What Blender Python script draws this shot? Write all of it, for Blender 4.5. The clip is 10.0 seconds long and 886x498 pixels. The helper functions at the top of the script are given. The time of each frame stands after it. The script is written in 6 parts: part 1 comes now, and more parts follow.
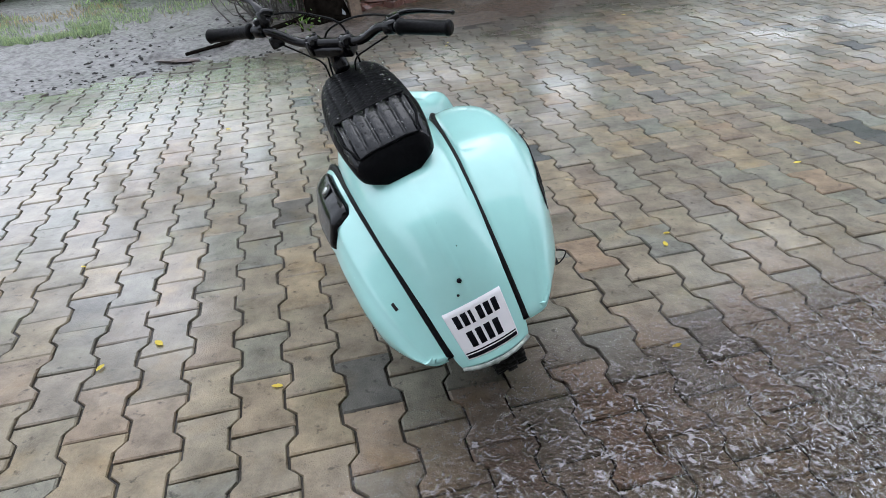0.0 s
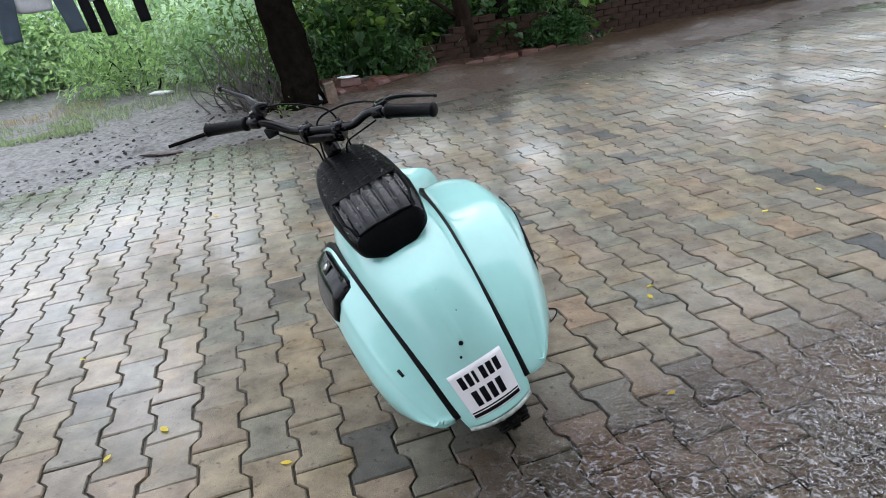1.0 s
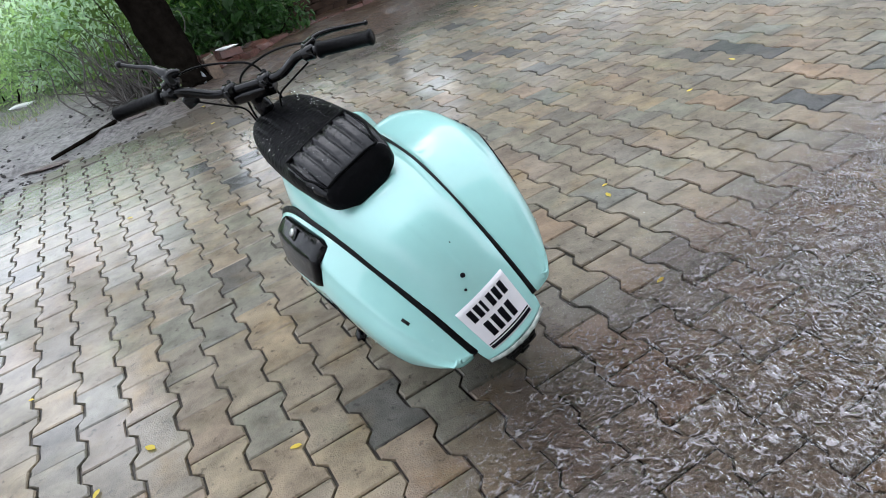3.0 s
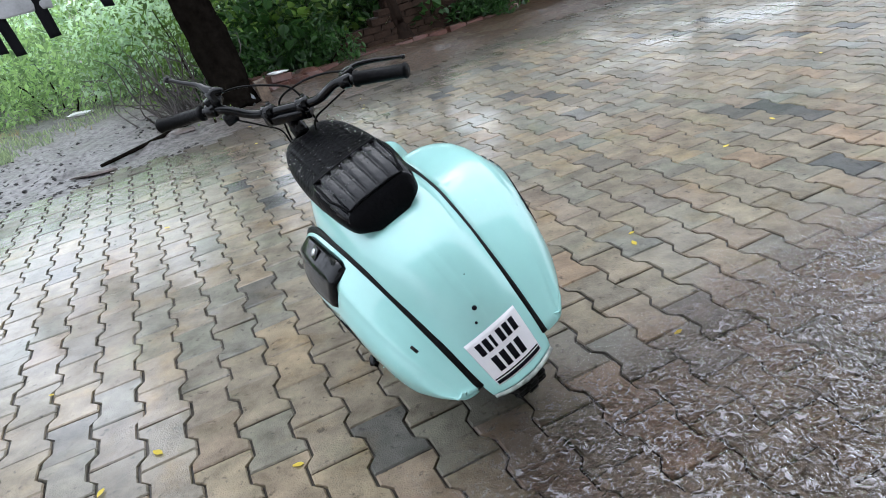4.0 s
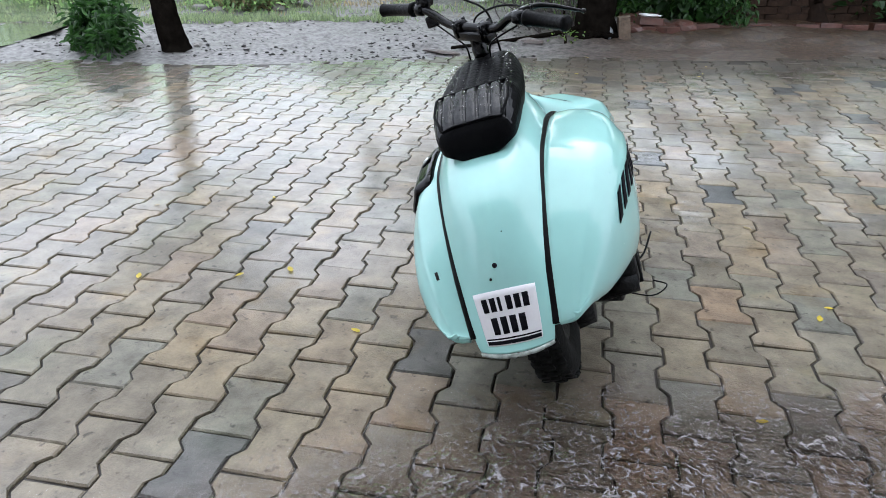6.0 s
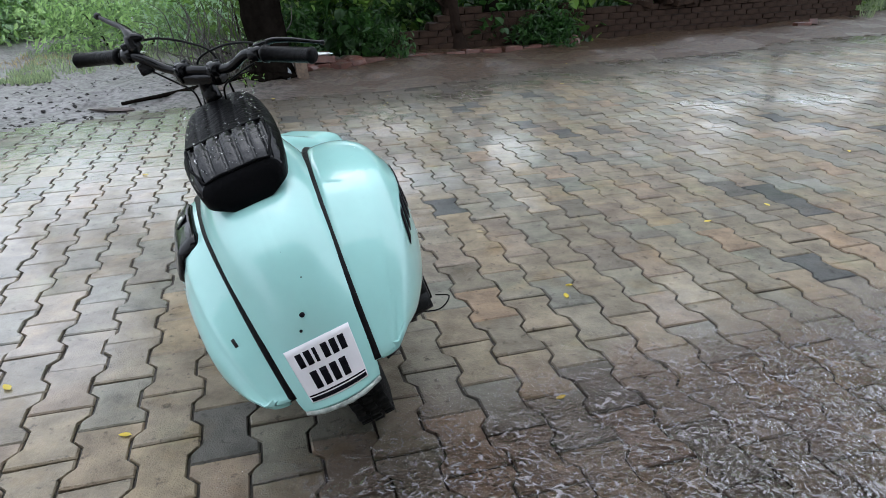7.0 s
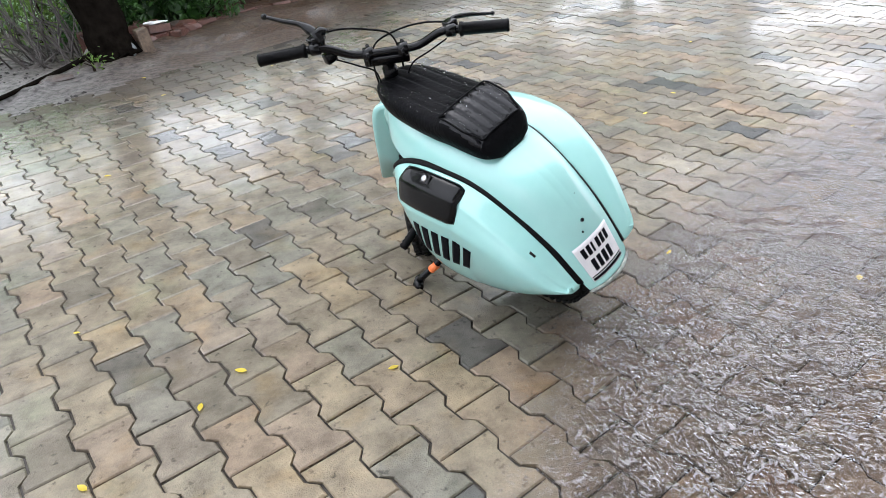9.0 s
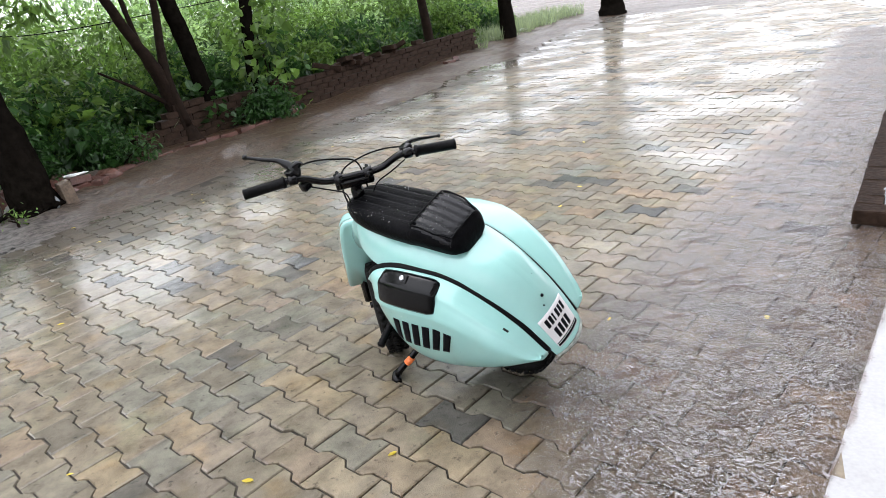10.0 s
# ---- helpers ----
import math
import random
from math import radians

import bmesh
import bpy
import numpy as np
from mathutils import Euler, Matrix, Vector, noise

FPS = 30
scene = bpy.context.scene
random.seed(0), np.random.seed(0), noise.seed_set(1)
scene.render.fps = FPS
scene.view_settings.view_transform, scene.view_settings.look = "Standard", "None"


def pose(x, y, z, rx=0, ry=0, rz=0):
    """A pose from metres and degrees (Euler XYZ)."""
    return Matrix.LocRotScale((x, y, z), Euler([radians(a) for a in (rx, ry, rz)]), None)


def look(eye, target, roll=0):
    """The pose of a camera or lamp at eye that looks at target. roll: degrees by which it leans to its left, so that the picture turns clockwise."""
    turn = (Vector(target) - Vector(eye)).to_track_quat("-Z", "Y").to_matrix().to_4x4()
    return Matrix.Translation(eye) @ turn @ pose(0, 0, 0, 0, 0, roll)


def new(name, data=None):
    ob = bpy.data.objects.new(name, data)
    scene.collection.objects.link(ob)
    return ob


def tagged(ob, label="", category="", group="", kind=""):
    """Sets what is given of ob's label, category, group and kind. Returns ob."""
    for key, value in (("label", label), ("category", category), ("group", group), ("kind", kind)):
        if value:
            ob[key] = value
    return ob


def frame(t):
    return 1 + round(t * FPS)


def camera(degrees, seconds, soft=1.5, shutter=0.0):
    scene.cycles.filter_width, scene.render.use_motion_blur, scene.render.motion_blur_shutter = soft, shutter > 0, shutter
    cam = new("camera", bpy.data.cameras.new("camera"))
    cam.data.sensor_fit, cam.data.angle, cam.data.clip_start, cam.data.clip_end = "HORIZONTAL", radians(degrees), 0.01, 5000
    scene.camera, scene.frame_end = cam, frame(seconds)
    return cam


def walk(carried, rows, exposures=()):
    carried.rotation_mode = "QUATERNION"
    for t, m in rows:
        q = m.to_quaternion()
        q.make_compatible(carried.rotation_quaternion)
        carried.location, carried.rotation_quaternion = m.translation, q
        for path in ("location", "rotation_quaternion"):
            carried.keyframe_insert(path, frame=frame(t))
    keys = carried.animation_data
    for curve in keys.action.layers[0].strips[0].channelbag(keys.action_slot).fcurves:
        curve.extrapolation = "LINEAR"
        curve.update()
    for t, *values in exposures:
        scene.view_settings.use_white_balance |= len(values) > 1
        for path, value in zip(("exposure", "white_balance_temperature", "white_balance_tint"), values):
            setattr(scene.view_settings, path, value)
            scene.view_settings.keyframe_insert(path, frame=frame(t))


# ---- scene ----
cam = camera(67.0, 10.0, soft=0.8)
PATH = [
    (0, (0.214, 0.198, 1.132), (-0.041, 1.92, 0.149), -4.3),
    (0.5, (0.197, 0.114, 1.167), (-0.082, 1.861, 0.234), -5.6),
    (1, (0.189, 0.12, 1.163), (-0.003, 1.943, 0.363), -7.2),
    (1.5, (0.165, 0.1, 1.153), (0.051, 1.932, 0.358), -9.9),
    (2, (0.111, 0.114, 1.125), (0.191, 1.812, 0.071), -10.9),
    (2.5, (0.063, 0.19, 1.137), (0.06, 1.924, 0.141), -16.9),
    (2.7, (0.037, 0.211, 1.127), (0.055, 1.951, 0.141), -17.9),
    (3.8, (0.041, 0.136, 1.104), (0.079, 1.921, 0.204), -12.7),
    (4, (0.068, 0.172, 1.105), (0.026, 1.979, 0.247), -13.2),
    (4.5, (0.254, 0.166, 1.087), (-0.239, 1.937, 0.299), -3.3),
    (5, (0.487, 0.195, 1.076), (-0.032, 1.863, 0.103), 1.9),
    (5.2, (0.596, 0.222, 1.072), (-0.164, 1.803, 0.111), 2.9),
    (6.3, (0.626, 0.27, 1.052), (-0.338, 1.773, 0.152), -0.6),
    (6.5, (0.612, 0.266, 1.052), (-0.211, 1.846, 0.143), -2.3),
    (7, (0.427, 0.26, 1.024), (0.277, 2.084, 0.217), -1.2),
    (7.5, (0.11, 0.228, 1.028), (0.211, 2.036, 0.18), -6.4),
    (8, (-0.221, 0.157, 1.047), (-0.061, 1.959, 0.194), -2.5),
    (8.5, (-0.518, 0.037, 1.176), (-0.157, 1.778, 0.26), -3.6),
    (9, (-0.664, 0.001, 1.224), (-0.196, 1.668, 0.221), -5.5),
    (9.5, (-0.854, -0.097, 1.271), (-0.105, 1.576, 0.469), -8.6),
    (10, (-0.919, -0.176, 1.31), (-0.133, 1.511, 0.578), -8.9),
]
walk(cam, [(t, look(eye, target, roll)) for t, eye, target, roll in PATH],
     exposures=[(0.0, 0.94, 6000, 12), (2.5, 1.04, 6050, 12), (4.5, 1.12, 5950, 11), (5.0, 0.98, 6000, 12), (6.5, 1.02, 5950, 11), (7.0, 0.84, 5950, 11), (7.5, 1.12, 6030, 11), (8.0, 1.18, 6080, 11), (8.5, 1.38, 6120, 12), (10.0, 1.31, 6400, 13)])

# ---- world and light: overcast rain ----
world = bpy.data.worlds.new("sky")
scene.world = world
world.use_nodes = True
wn = world.node_tree.nodes
wl = world.node_tree.links
sky = wn.new("ShaderNodeTexSky")
sky.sky_type = 'NISHITA'
sky.sun_disc = False
sky.sun_elevation = radians(55)
sky.sun_rotation = radians(-29)
sky.air_density = 1.0
sky.dust_density = 4.0
cloud = wn.new("ShaderNodeHueSaturation")
cloud.inputs["Saturation"].default_value = 0.4
wl.new(sky.outputs[0], cloud.inputs["Color"])
bg = wn["Background"]
bg.inputs["Strength"].default_value = 0.15
# overcast: an even cloud layer, brighter overhead than at the horizon
tcw = wn.new("ShaderNodeTexCoord")
sep = wn.new("ShaderNodeSeparateXYZ")
wl.new(tcw.outputs["Generated"], sep.inputs[0])
grad = wn.new("ShaderNodeMapRange")
grad.inputs["From Min"].default_value, grad.inputs["From Max"].default_value = 0.0, 1.0
grad.inputs["To Min"].default_value, grad.inputs["To Max"].default_value = 7.0, 13.9
wl.new(sep.outputs["Z"], grad.inputs["Value"])
tint = wn.new("ShaderNodeVectorMath")
tint.operation = 'SCALE'
tint.inputs[0].default_value = (0.95, 0.985, 1.03)
wl.new(grad.outputs[0], tint.inputs["Scale"])
over = wn.new("ShaderNodeMix")
over.data_type = 'RGBA'
over.inputs["Factor"].default_value = 0.8
wl.new(cloud.outputs[0], over.inputs["A"])
wl.new(tint.outputs[0], over.inputs["B"])
wl.new(over.outputs["Result"], bg.inputs["Color"])
sun_data = bpy.data.lights.new("sun", 'SUN')
sun_data.energy = 0.5
sun_data.angle = radians(40)
sun_data.color = (1.0, 0.98, 0.96)
sun = new("sun", sun_data)
sun.matrix_world = look((0, 0, 30), (9, -16, 0))


# ---- materials ----
def material(name, base, rough=0.5, metal=0.0, noise_scale=8.0, vary=0.15, bump=0.1, bump_scale=60.0, coat=0.0, spec=0.5, detail=6.0):
    """Principled surface with colour variation at two scales and a fine bump."""
    m = bpy.data.materials.new(name)
    m.use_nodes = True
    nt = m.node_tree
    n, l = nt.nodes, nt.links
    p = n["Principled BSDF"]
    tc = n.new("ShaderNodeTexCoord")
    n1 = n.new("ShaderNodeTexNoise")
    n1.inputs["Scale"].default_value, n1.inputs["Detail"].default_value = noise_scale, detail
    l.new(tc.outputs["Object"], n1.inputs["Vector"])
    n2 = n.new("ShaderNodeTexNoise")
    n2.inputs["Scale"].default_value, n2.inputs["Detail"].default_value = bump_scale, 4.0
    l.new(tc.outputs["Object"], n2.inputs["Vector"])
    ramp = n.new("ShaderNodeValToRGB")
    ramp.color_ramp.elements[0].position, ramp.color_ramp.elements[1].position = 0.3, 0.7
    dark = [c * (1 - vary) for c in base]
    light = [min(1, c * (1 + vary)) for c in base]
    ramp.color_ramp.elements[0].color, ramp.color_ramp.elements[1].color = (*dark, 1), (*light, 1)
    add = n.new("ShaderNodeMath")
    add.operation = 'MULTIPLY_ADD'
    add.inputs[1].default_value, add.inputs[2].default_value = 0.35, 0.0
    l.new(n2.outputs["Fac"], add.inputs[0])
    mix = n.new("ShaderNodeMath")
    mix.operation = 'MULTIPLY_ADD'
    mix.inputs[1].default_value = 0.65
    l.new(n1.outputs["Fac"], mix.inputs[0])
    l.new(add.outputs[0], mix.inputs[2])
    l.new(mix.outputs[0], ramp.inputs["Fac"])
    l.new(ramp.outputs["Color"], p.inputs["Base Color"])
    b = n.new("ShaderNodeBump")
    b.inputs["Strength"].default_value, b.inputs["Distance"].default_value = bump, 0.01
    l.new(n2.outputs["Fac"], b.inputs["Height"])
    l.new(b.outputs["Normal"], p.inputs["Normal"])
    p.inputs["Roughness"].default_value, p.inputs["Metallic"].default_value = rough, metal
    p.inputs["Coat Weight"].default_value = coat
    p.inputs["Coat Roughness"].default_value = 0.05
    p.inputs["Specular IOR Level"].default_value = spec
    return m


def paver_material(name, per_object):
    """Wet concrete pavers: each piece its own tone, blotches, grit, a film of rain of uneven gloss."""
    m = bpy.data.materials.new(name)
    m.use_nodes = True
    n, l = m.node_tree.nodes, m.node_tree.links
    p = n["Principled BSDF"]
    if per_object:
        rnd = n.new("ShaderNodeObjectInfo").outputs["Random"]
    else:
        rnd = n.new("ShaderNodeNewGeometry").outputs["Random Per Island"]
    tone = n.new("ShaderNodeValToRGB")
    tone.color_ramp.interpolation = 'LINEAR'
    stops = [(0.0, (0.041, 0.042, 0.040)), (0.035, (0.054, 0.053, 0.050)), (0.06, (0.103, 0.089, 0.067)), (0.22, (0.142, 0.117, 0.084)), (0.34, (0.116, 0.112, 0.090)),
             (0.46, (0.155, 0.122, 0.083)), (0.58, (0.122, 0.109, 0.084)), (0.70, (0.172, 0.135, 0.087)), (0.80, (0.109, 0.106, 0.088)), (0.90, (0.146, 0.118, 0.089)), (0.96, (0.163, 0.118, 0.079)), (1.0, (0.082, 0.078, 0.068))]
    els = tone.color_ramp.elements
    els[0].position, els[0].color = stops[0][0], (*stops[0][1], 1)
    els[1].position, els[1].color = stops[-1][0], (*stops[-1][1], 1)
    for pos, col in stops[1:-1]:
        e = els.new(pos)
        e.color = (*col, 1)
    l.new(rnd, tone.inputs["Fac"])
    geo = n.new("ShaderNodeNewGeometry")
    big = n.new("ShaderNodeTexNoise")
    big.inputs["Scale"].default_value, big.inputs["Detail"].default_value, big.inputs["Roughness"].default_value = 9.0, 8.0, 0.65
    l.new(geo.outputs["Position"], big.inputs["Vector"])
    fine = n.new("ShaderNodeTexNoise")
    fine.inputs["Scale"].default_value, fine.inputs["Detail"].default_value = 160.0, 5.0
    l.new(geo.outputs["Position"], fine.inputs["Vector"])
    grit = n.new("ShaderNodeTexVoronoi")
    grit.inputs["Scale"].default_value = 240.0
    l.new(geo.outputs["Position"], grit.inputs["Vector"])
    # blotches
    bl = n.new("ShaderNodeMapRange")
    bl.inputs["From Min"].default_value, bl.inputs["From Max"].default_value = 0.3, 0.72
    bl.inputs["To Min"].default_value, bl.inputs["To Max"].default_value = 0.60, 1.62
    l.new(big.outputs["Fac"], bl.inputs["Value"])
    fr = n.new("ShaderNodeMapRange")
    fr.inputs["From Min"].default_value, fr.inputs["From Max"].default_value = 0.25, 0.75
    fr.inputs["To Min"].default_value, fr.inputs["To Max"].default_value = 0.90, 1.10
    l.new(fine.outputs["Fac"], fr.inputs["Value"])
    mul = n.new("ShaderNodeMath")
    mul.operation = 'MULTIPLY'
    l.new(bl.outputs[0], mul.inputs[0])
    l.new(fr.outputs[0], mul.inputs[1])
    # dark pits and grime in flecks
    pit = n.new("ShaderNodeTexNoise")
    pit.inputs["Scale"].default_value, pit.inputs["Detail"].default_value, pit.inputs["Roughness"].default_value = 30.0, 6.0, 0.62
    l.new(geo.outputs["Position"], pit.inputs["Vector"])
    pr = n.new("ShaderNodeMapRange")
    pr.inputs["From Min"].default_value, pr.inputs["From Max"].default_value = 0.31, 0.40
    pr.inputs["To Min"].default_value, pr.inputs["To Max"].default_value = 0.38, 1.02
    l.new(pit.outputs["Fac"], pr.inputs["Value"])
    mul0 = mul
    mul = n.new("ShaderNodeMath")
    mul.operation = 'MULTIPLY'
    l.new(mul0.outputs[0], mul.inputs[0])
    l.new(pr.outputs[0], mul.inputs[1])
    col = n.new("ShaderNodeMix")
    col.data_type, col.blend_type = 'RGBA', 'MULTIPLY'
    col.inputs["Factor"].default_value = 1.0
    l.new(tone.outputs["Color"], col.inputs["A"])
    l.new(mul.outputs[0], col.inputs["B"])
    # ochre rust and green algae stains soaked into some blocks
    for scale, lo, hi, amount, stain in ((5.5, 0.56, 0.72, 0.55, (1.16, 0.97, 0.66, 1)), (3.8, 0.55, 0.70, 0.45, (0.80, 0.98, 0.82, 1))):
        sn_ = n.new("ShaderNodeTexNoise")
        sn_.inputs["Scale"].default_value, sn_.inputs["Detail"].default_value = scale, 5.0
        l.new(geo.outputs["Position"], sn_.inputs["Vector"])
        sr = n.new("ShaderNodeMapRange")
        sr.inputs["From Min"].default_value, sr.inputs["From Max"].default_value = lo, hi
        sr.inputs["To Max"].default_value = amount
        l.new(sn_.outputs["Fac"], sr.inputs["Value"])
        sm = n.new("ShaderNodeMix")
        sm.data_type, sm.blend_type = 'RGBA', 'MULTIPLY'
        sm.inputs["B"].default_value = stain
        l.new(sr.outputs[0], sm.inputs["Factor"])
        l.new(col.outputs["Result"], sm.inputs["A"])
        col = sm
    # mud washed over the blocks along the soil's edge
    dot = n.new("ShaderNodeVectorMath")
    dot.operation = 'DOT_PRODUCT'
    dot.inputs[1].default_value = (-0.529, 0.8486, 0)
    l.new(geo.outputs["Position"], dot.inputs[0])
    mn = n.new("ShaderNodeTexNoise")
    mn.inputs["Scale"].default_value, mn.inputs["Detail"].default_value = 1.7, 7.0
    l.new(geo.outputs["Position"], mn.inputs["Vector"])
    ma = n.new("ShaderNodeMath")
    ma.operation = 'MULTIPLY_ADD'
    ma.inputs[1].default_value = 1.9
    l.new(mn.outputs["Fac"], ma.inputs[0])
    l.new(dot.outputs["Value"], ma.inputs[2])
    mr = n.new("ShaderNodeMapRange")
    mr.inputs["From Min"].default_value, mr.inputs["From Max"].default_value = 5.2, 5.9
    mr.inputs["To Max"].default_value = 0.85
    l.new(ma.outputs[0], mr.inputs["Value"])
    mud = n.new("ShaderNodeMix")
    mud.data_type = 'RGBA'
    mud.inputs["B"].default_value = (0.045, 0.036, 0.027, 1)
    l.new(mr.outputs[0], mud.inputs["Factor"])
    l.new(col.outputs["Result"], mud.inputs["A"])
    l.new(mud.outputs["Result"], p.inputs["Base Color"])
    # rain film: standing water in patches (smooth), thin film elsewhere
    wet = n.new("ShaderNodeTexNoise")
    wet.inputs["Scale"].default_value, wet.inputs["Detail"].default_value = 1.4, 5.0
    l.new(geo.outputs["Position"], wet.inputs["Vector"])
    # a broad shallow pool lies on the low side of the yard
    pool = n.new("ShaderNodeVectorMath")
    pool.operation = 'SUBTRACT'
    pool.inputs[1].default_value = (-2.3, 3.3, 0)
    l.new(geo.outputs["Position"], pool.inputs[0])
    turn = n.new("ShaderNodeMapping")
    turn.inputs["Rotation"].default_value = (0, 0, radians(-32))
    turn.inputs["Scale"].default_value = (0.36, 0.62, 1)
    l.new(pool.outputs[0], turn.inputs["Vector"])
    far = n.new("ShaderNodeVectorMath")
    far.operation = 'LENGTH'
    l.new(turn.outputs[0], far.inputs[0])
    sub_ = n.new("ShaderNodeMath")
    sub_.operation = 'MULTIPLY_ADD'
    sub_.inputs[1].default_value, sub_.inputs[2].default_value = -0.26, 0.30
    l.new(far.outputs["Value"], sub_.inputs[0])
    clampn = n.new("ShaderNodeMath")
    clampn.operation = 'MAXIMUM'
    clampn.inputs[1].default_value = -0.02
    l.new(sub_.outputs[0], clampn.inputs[0])
    depth = n.new("ShaderNodeMath")
    depth.operation = 'ADD'
    l.new(wet.outputs["Fac"], depth.inputs[0])
    l.new(clampn.outputs[0], depth.inputs[1])
    wr = n.new("ShaderNodeMapRange")
    wr.inputs["From Min"].default_value, wr.inputs["From Max"].default_value = 0.43, 0.62
    wr.inputs["To Min"].default_value, wr.inputs["To Max"].default_value = 0.22, 0.04
    l.new(depth.outputs[0], wr.inputs["Value"])
    ww = n.new("ShaderNodeMapRange")
    ww.inputs["From Min"].default_value, ww.inputs["From Max"].default_value = 0.43, 0.62
    ww.inputs["To Min"].default_value, ww.inputs["To Max"].default_value = 0.28, 1.0
    l.new(depth.outputs[0], ww.inputs["Value"])
    p.inputs["Roughness"].default_value = 0.65
    p.inputs["Specular IOR Level"].default_value = 0.18
    l.new(ww.outputs[0], p.inputs["Coat Weight"])
    p.inputs["Coat IOR"].default_value = 1.48
    l.new(wr.outputs[0], p.inputs["Coat Roughness"])
    h = n.new("ShaderNodeMath")
    h.operation = 'ADD'
    l.new(fine.outputs["Fac"], h.inputs[0])
    l.new(grit.outputs["Distance"], h.inputs[1])
    b = n.new("ShaderNodeBump")
    b.inputs["Strength"].default_value, b.inputs["Distance"].default_value = 0.8, 0.0016
    l.new(h.outputs[0], b.inputs["Height"])
    l.new(b.outputs["Normal"], p.inputs["Normal"])
    rip = n.new("ShaderNodeTexNoise")
    rip.inputs["Scale"].default_value, rip.inputs["Detail"].default_value = 16.0, 4.0
    l.new(geo.outputs["Position"], rip.inputs["Vector"])
    b2 = n.new("ShaderNodeBump")
    b2.inputs["Strength"].default_value, b2.inputs["Distance"].default_value = 0.4, 0.006
    rh = n.new("ShaderNodeMath")
    rh.operation = 'MULTIPLY_ADD'
    rh.inputs[1].default_value = 0.18
    l.new(fine.outputs["Fac"], rh.inputs[0])
    l.new(rip.outputs["Fac"], rh.inputs[2])
    l.new(rh.outputs[0], b2.inputs["Height"])
    l.new(b2.outputs["Normal"], p.inputs["Coat Normal"])
    return m


def leaf_material(name, base, vary=0.5, rough=0.4):
    m = bpy.data.materials.new(name)
    m.use_nodes = True
    n, l = m.node_tree.nodes, m.node_tree.links
    p = n["Principled BSDF"]
    geo = n.new("ShaderNodeNewGeometry")
    ramp = n.new("ShaderNodeValToRGB")
    els = ramp.color_ramp.elements
    els[0].color = (*[c * (1 - vary) for c in base], 1)
    els[1].color = (base[0] * (1 + vary * 1.3), base[1] * (1 + vary), base[2] * (1 + vary * 0.4), 1)
    l.new(geo.outputs["Random Per Island"], ramp.inputs["Fac"])
    l.new(ramp.outputs["Color"], p.inputs["Base Color"])
    p.inputs["Roughness"].default_value = rough
    tr = n.new("ShaderNodeBsdfTranslucent")
    l.new(ramp.outputs["Color"], tr.inputs["Color"])
    mx = n.new("ShaderNodeMixShader")
    mx.inputs["Fac"].default_value = 0.5
    l.new(p.outputs[0], mx.inputs[1])
    l.new(tr.outputs[0], mx.inputs[2])
    l.new(mx.outputs[0], n["Material Output"].inputs["Surface"])
    return m


M_MINT = material("mint_paint", (0.262, 0.490, 0.458), rough=0.4, noise_scale=3.0, vary=0.05, bump=0.03, bump_scale=25.0, coat=1.0, spec=0.25)
M_RUBBER = material("black_rubber", (0.003, 0.003, 0.0033), rough=0.4, vary=0.3, bump=0.2, bump_scale=120.0, spec=0.07)
M_SEAT = material("black_vinyl", (0.003, 0.003, 0.0035), rough=0.42, vary=0.4, bump=0.25, bump_scale=90.0, spec=0.03)
M_SEATWET = material("wet_black_vinyl", (0.003, 0.003, 0.004), rough=0.25, vary=0.4, bump=0.28, bump_scale=60.0, spec=0.2)
M_BLACK = material("black_paint", (0.0025, 0.0025, 0.003), rough=0.16, vary=0.3, bump=0.08, spec=0.2)
M_TYRE = material("tyre", (0.010, 0.010, 0.0095), rough=0.7, spec=0.06, vary=0.4, bump=0.4, bump_scale=80.0)
M_STEEL = material("steel", (0.5, 0.5, 0.5), rough=0.3, metal=1.0, vary=0.2)
M_GREASE = material("engine_grease", (0.008, 0.008, 0.008), rough=0.5, spec=0.12, vary=0.5, bump=0.5, bump_scale=70.0)
M_ORANGE = material("orange_band", (0.75, 0.18, 0.05), rough=0.4)
M_WHITE = material("white_sticker", (0.60, 0.58, 0.60), rough=0.4, vary=0.06)
M_INK = material("black_ink", (0.004, 0.004, 0.006), rough=0.6, spec=0.05)
M_RUST = material("rusty_edge", (0.22, 0.24, 0.22), rough=0.5, noise_scale=70.0, vary=0.85, bump=0.4)
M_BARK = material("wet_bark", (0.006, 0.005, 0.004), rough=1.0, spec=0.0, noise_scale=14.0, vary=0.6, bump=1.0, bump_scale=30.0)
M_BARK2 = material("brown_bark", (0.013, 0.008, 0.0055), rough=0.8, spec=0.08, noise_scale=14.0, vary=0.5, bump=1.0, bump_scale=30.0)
M_BRICK = material("wet_brick", (0.075, 0.029, 0.020), rough=0.5, noise_scale=12.0, vary=0.5, bump=0.6, bump_scale=60.0, coat=0.3)
M_BRICKD = material("old_brick", (0.024, 0.0145, 0.010), rough=0.85, spec=0.1, noise_scale=6.0, vary=0.6, bump=0.7, bump_scale=40.0)
M_MORTAR = material("mortar", (0.017, 0.011, 0.008), rough=0.9, vary=0.4, bump=0.5)
M_CONC = material("white_concrete", (0.36, 0.36, 0.365), rough=0.6, noise_scale=5.0, vary=0.15, bump=0.25, bump_scale=80.0, coat=0.3)
M_WALL = material("plaster", (0.78, 0.76, 0.72), rough=0.7, noise_scale=2.0, vary=0.1)
# shade from the crowns overhead is put into these two darkened greens
M_LEAF = leaf_material("leaf_mid", (0.115, 0.215, 0.05))
M_LEAFD = leaf_material("leaf_shaded", (0.03, 0.085, 0.022))
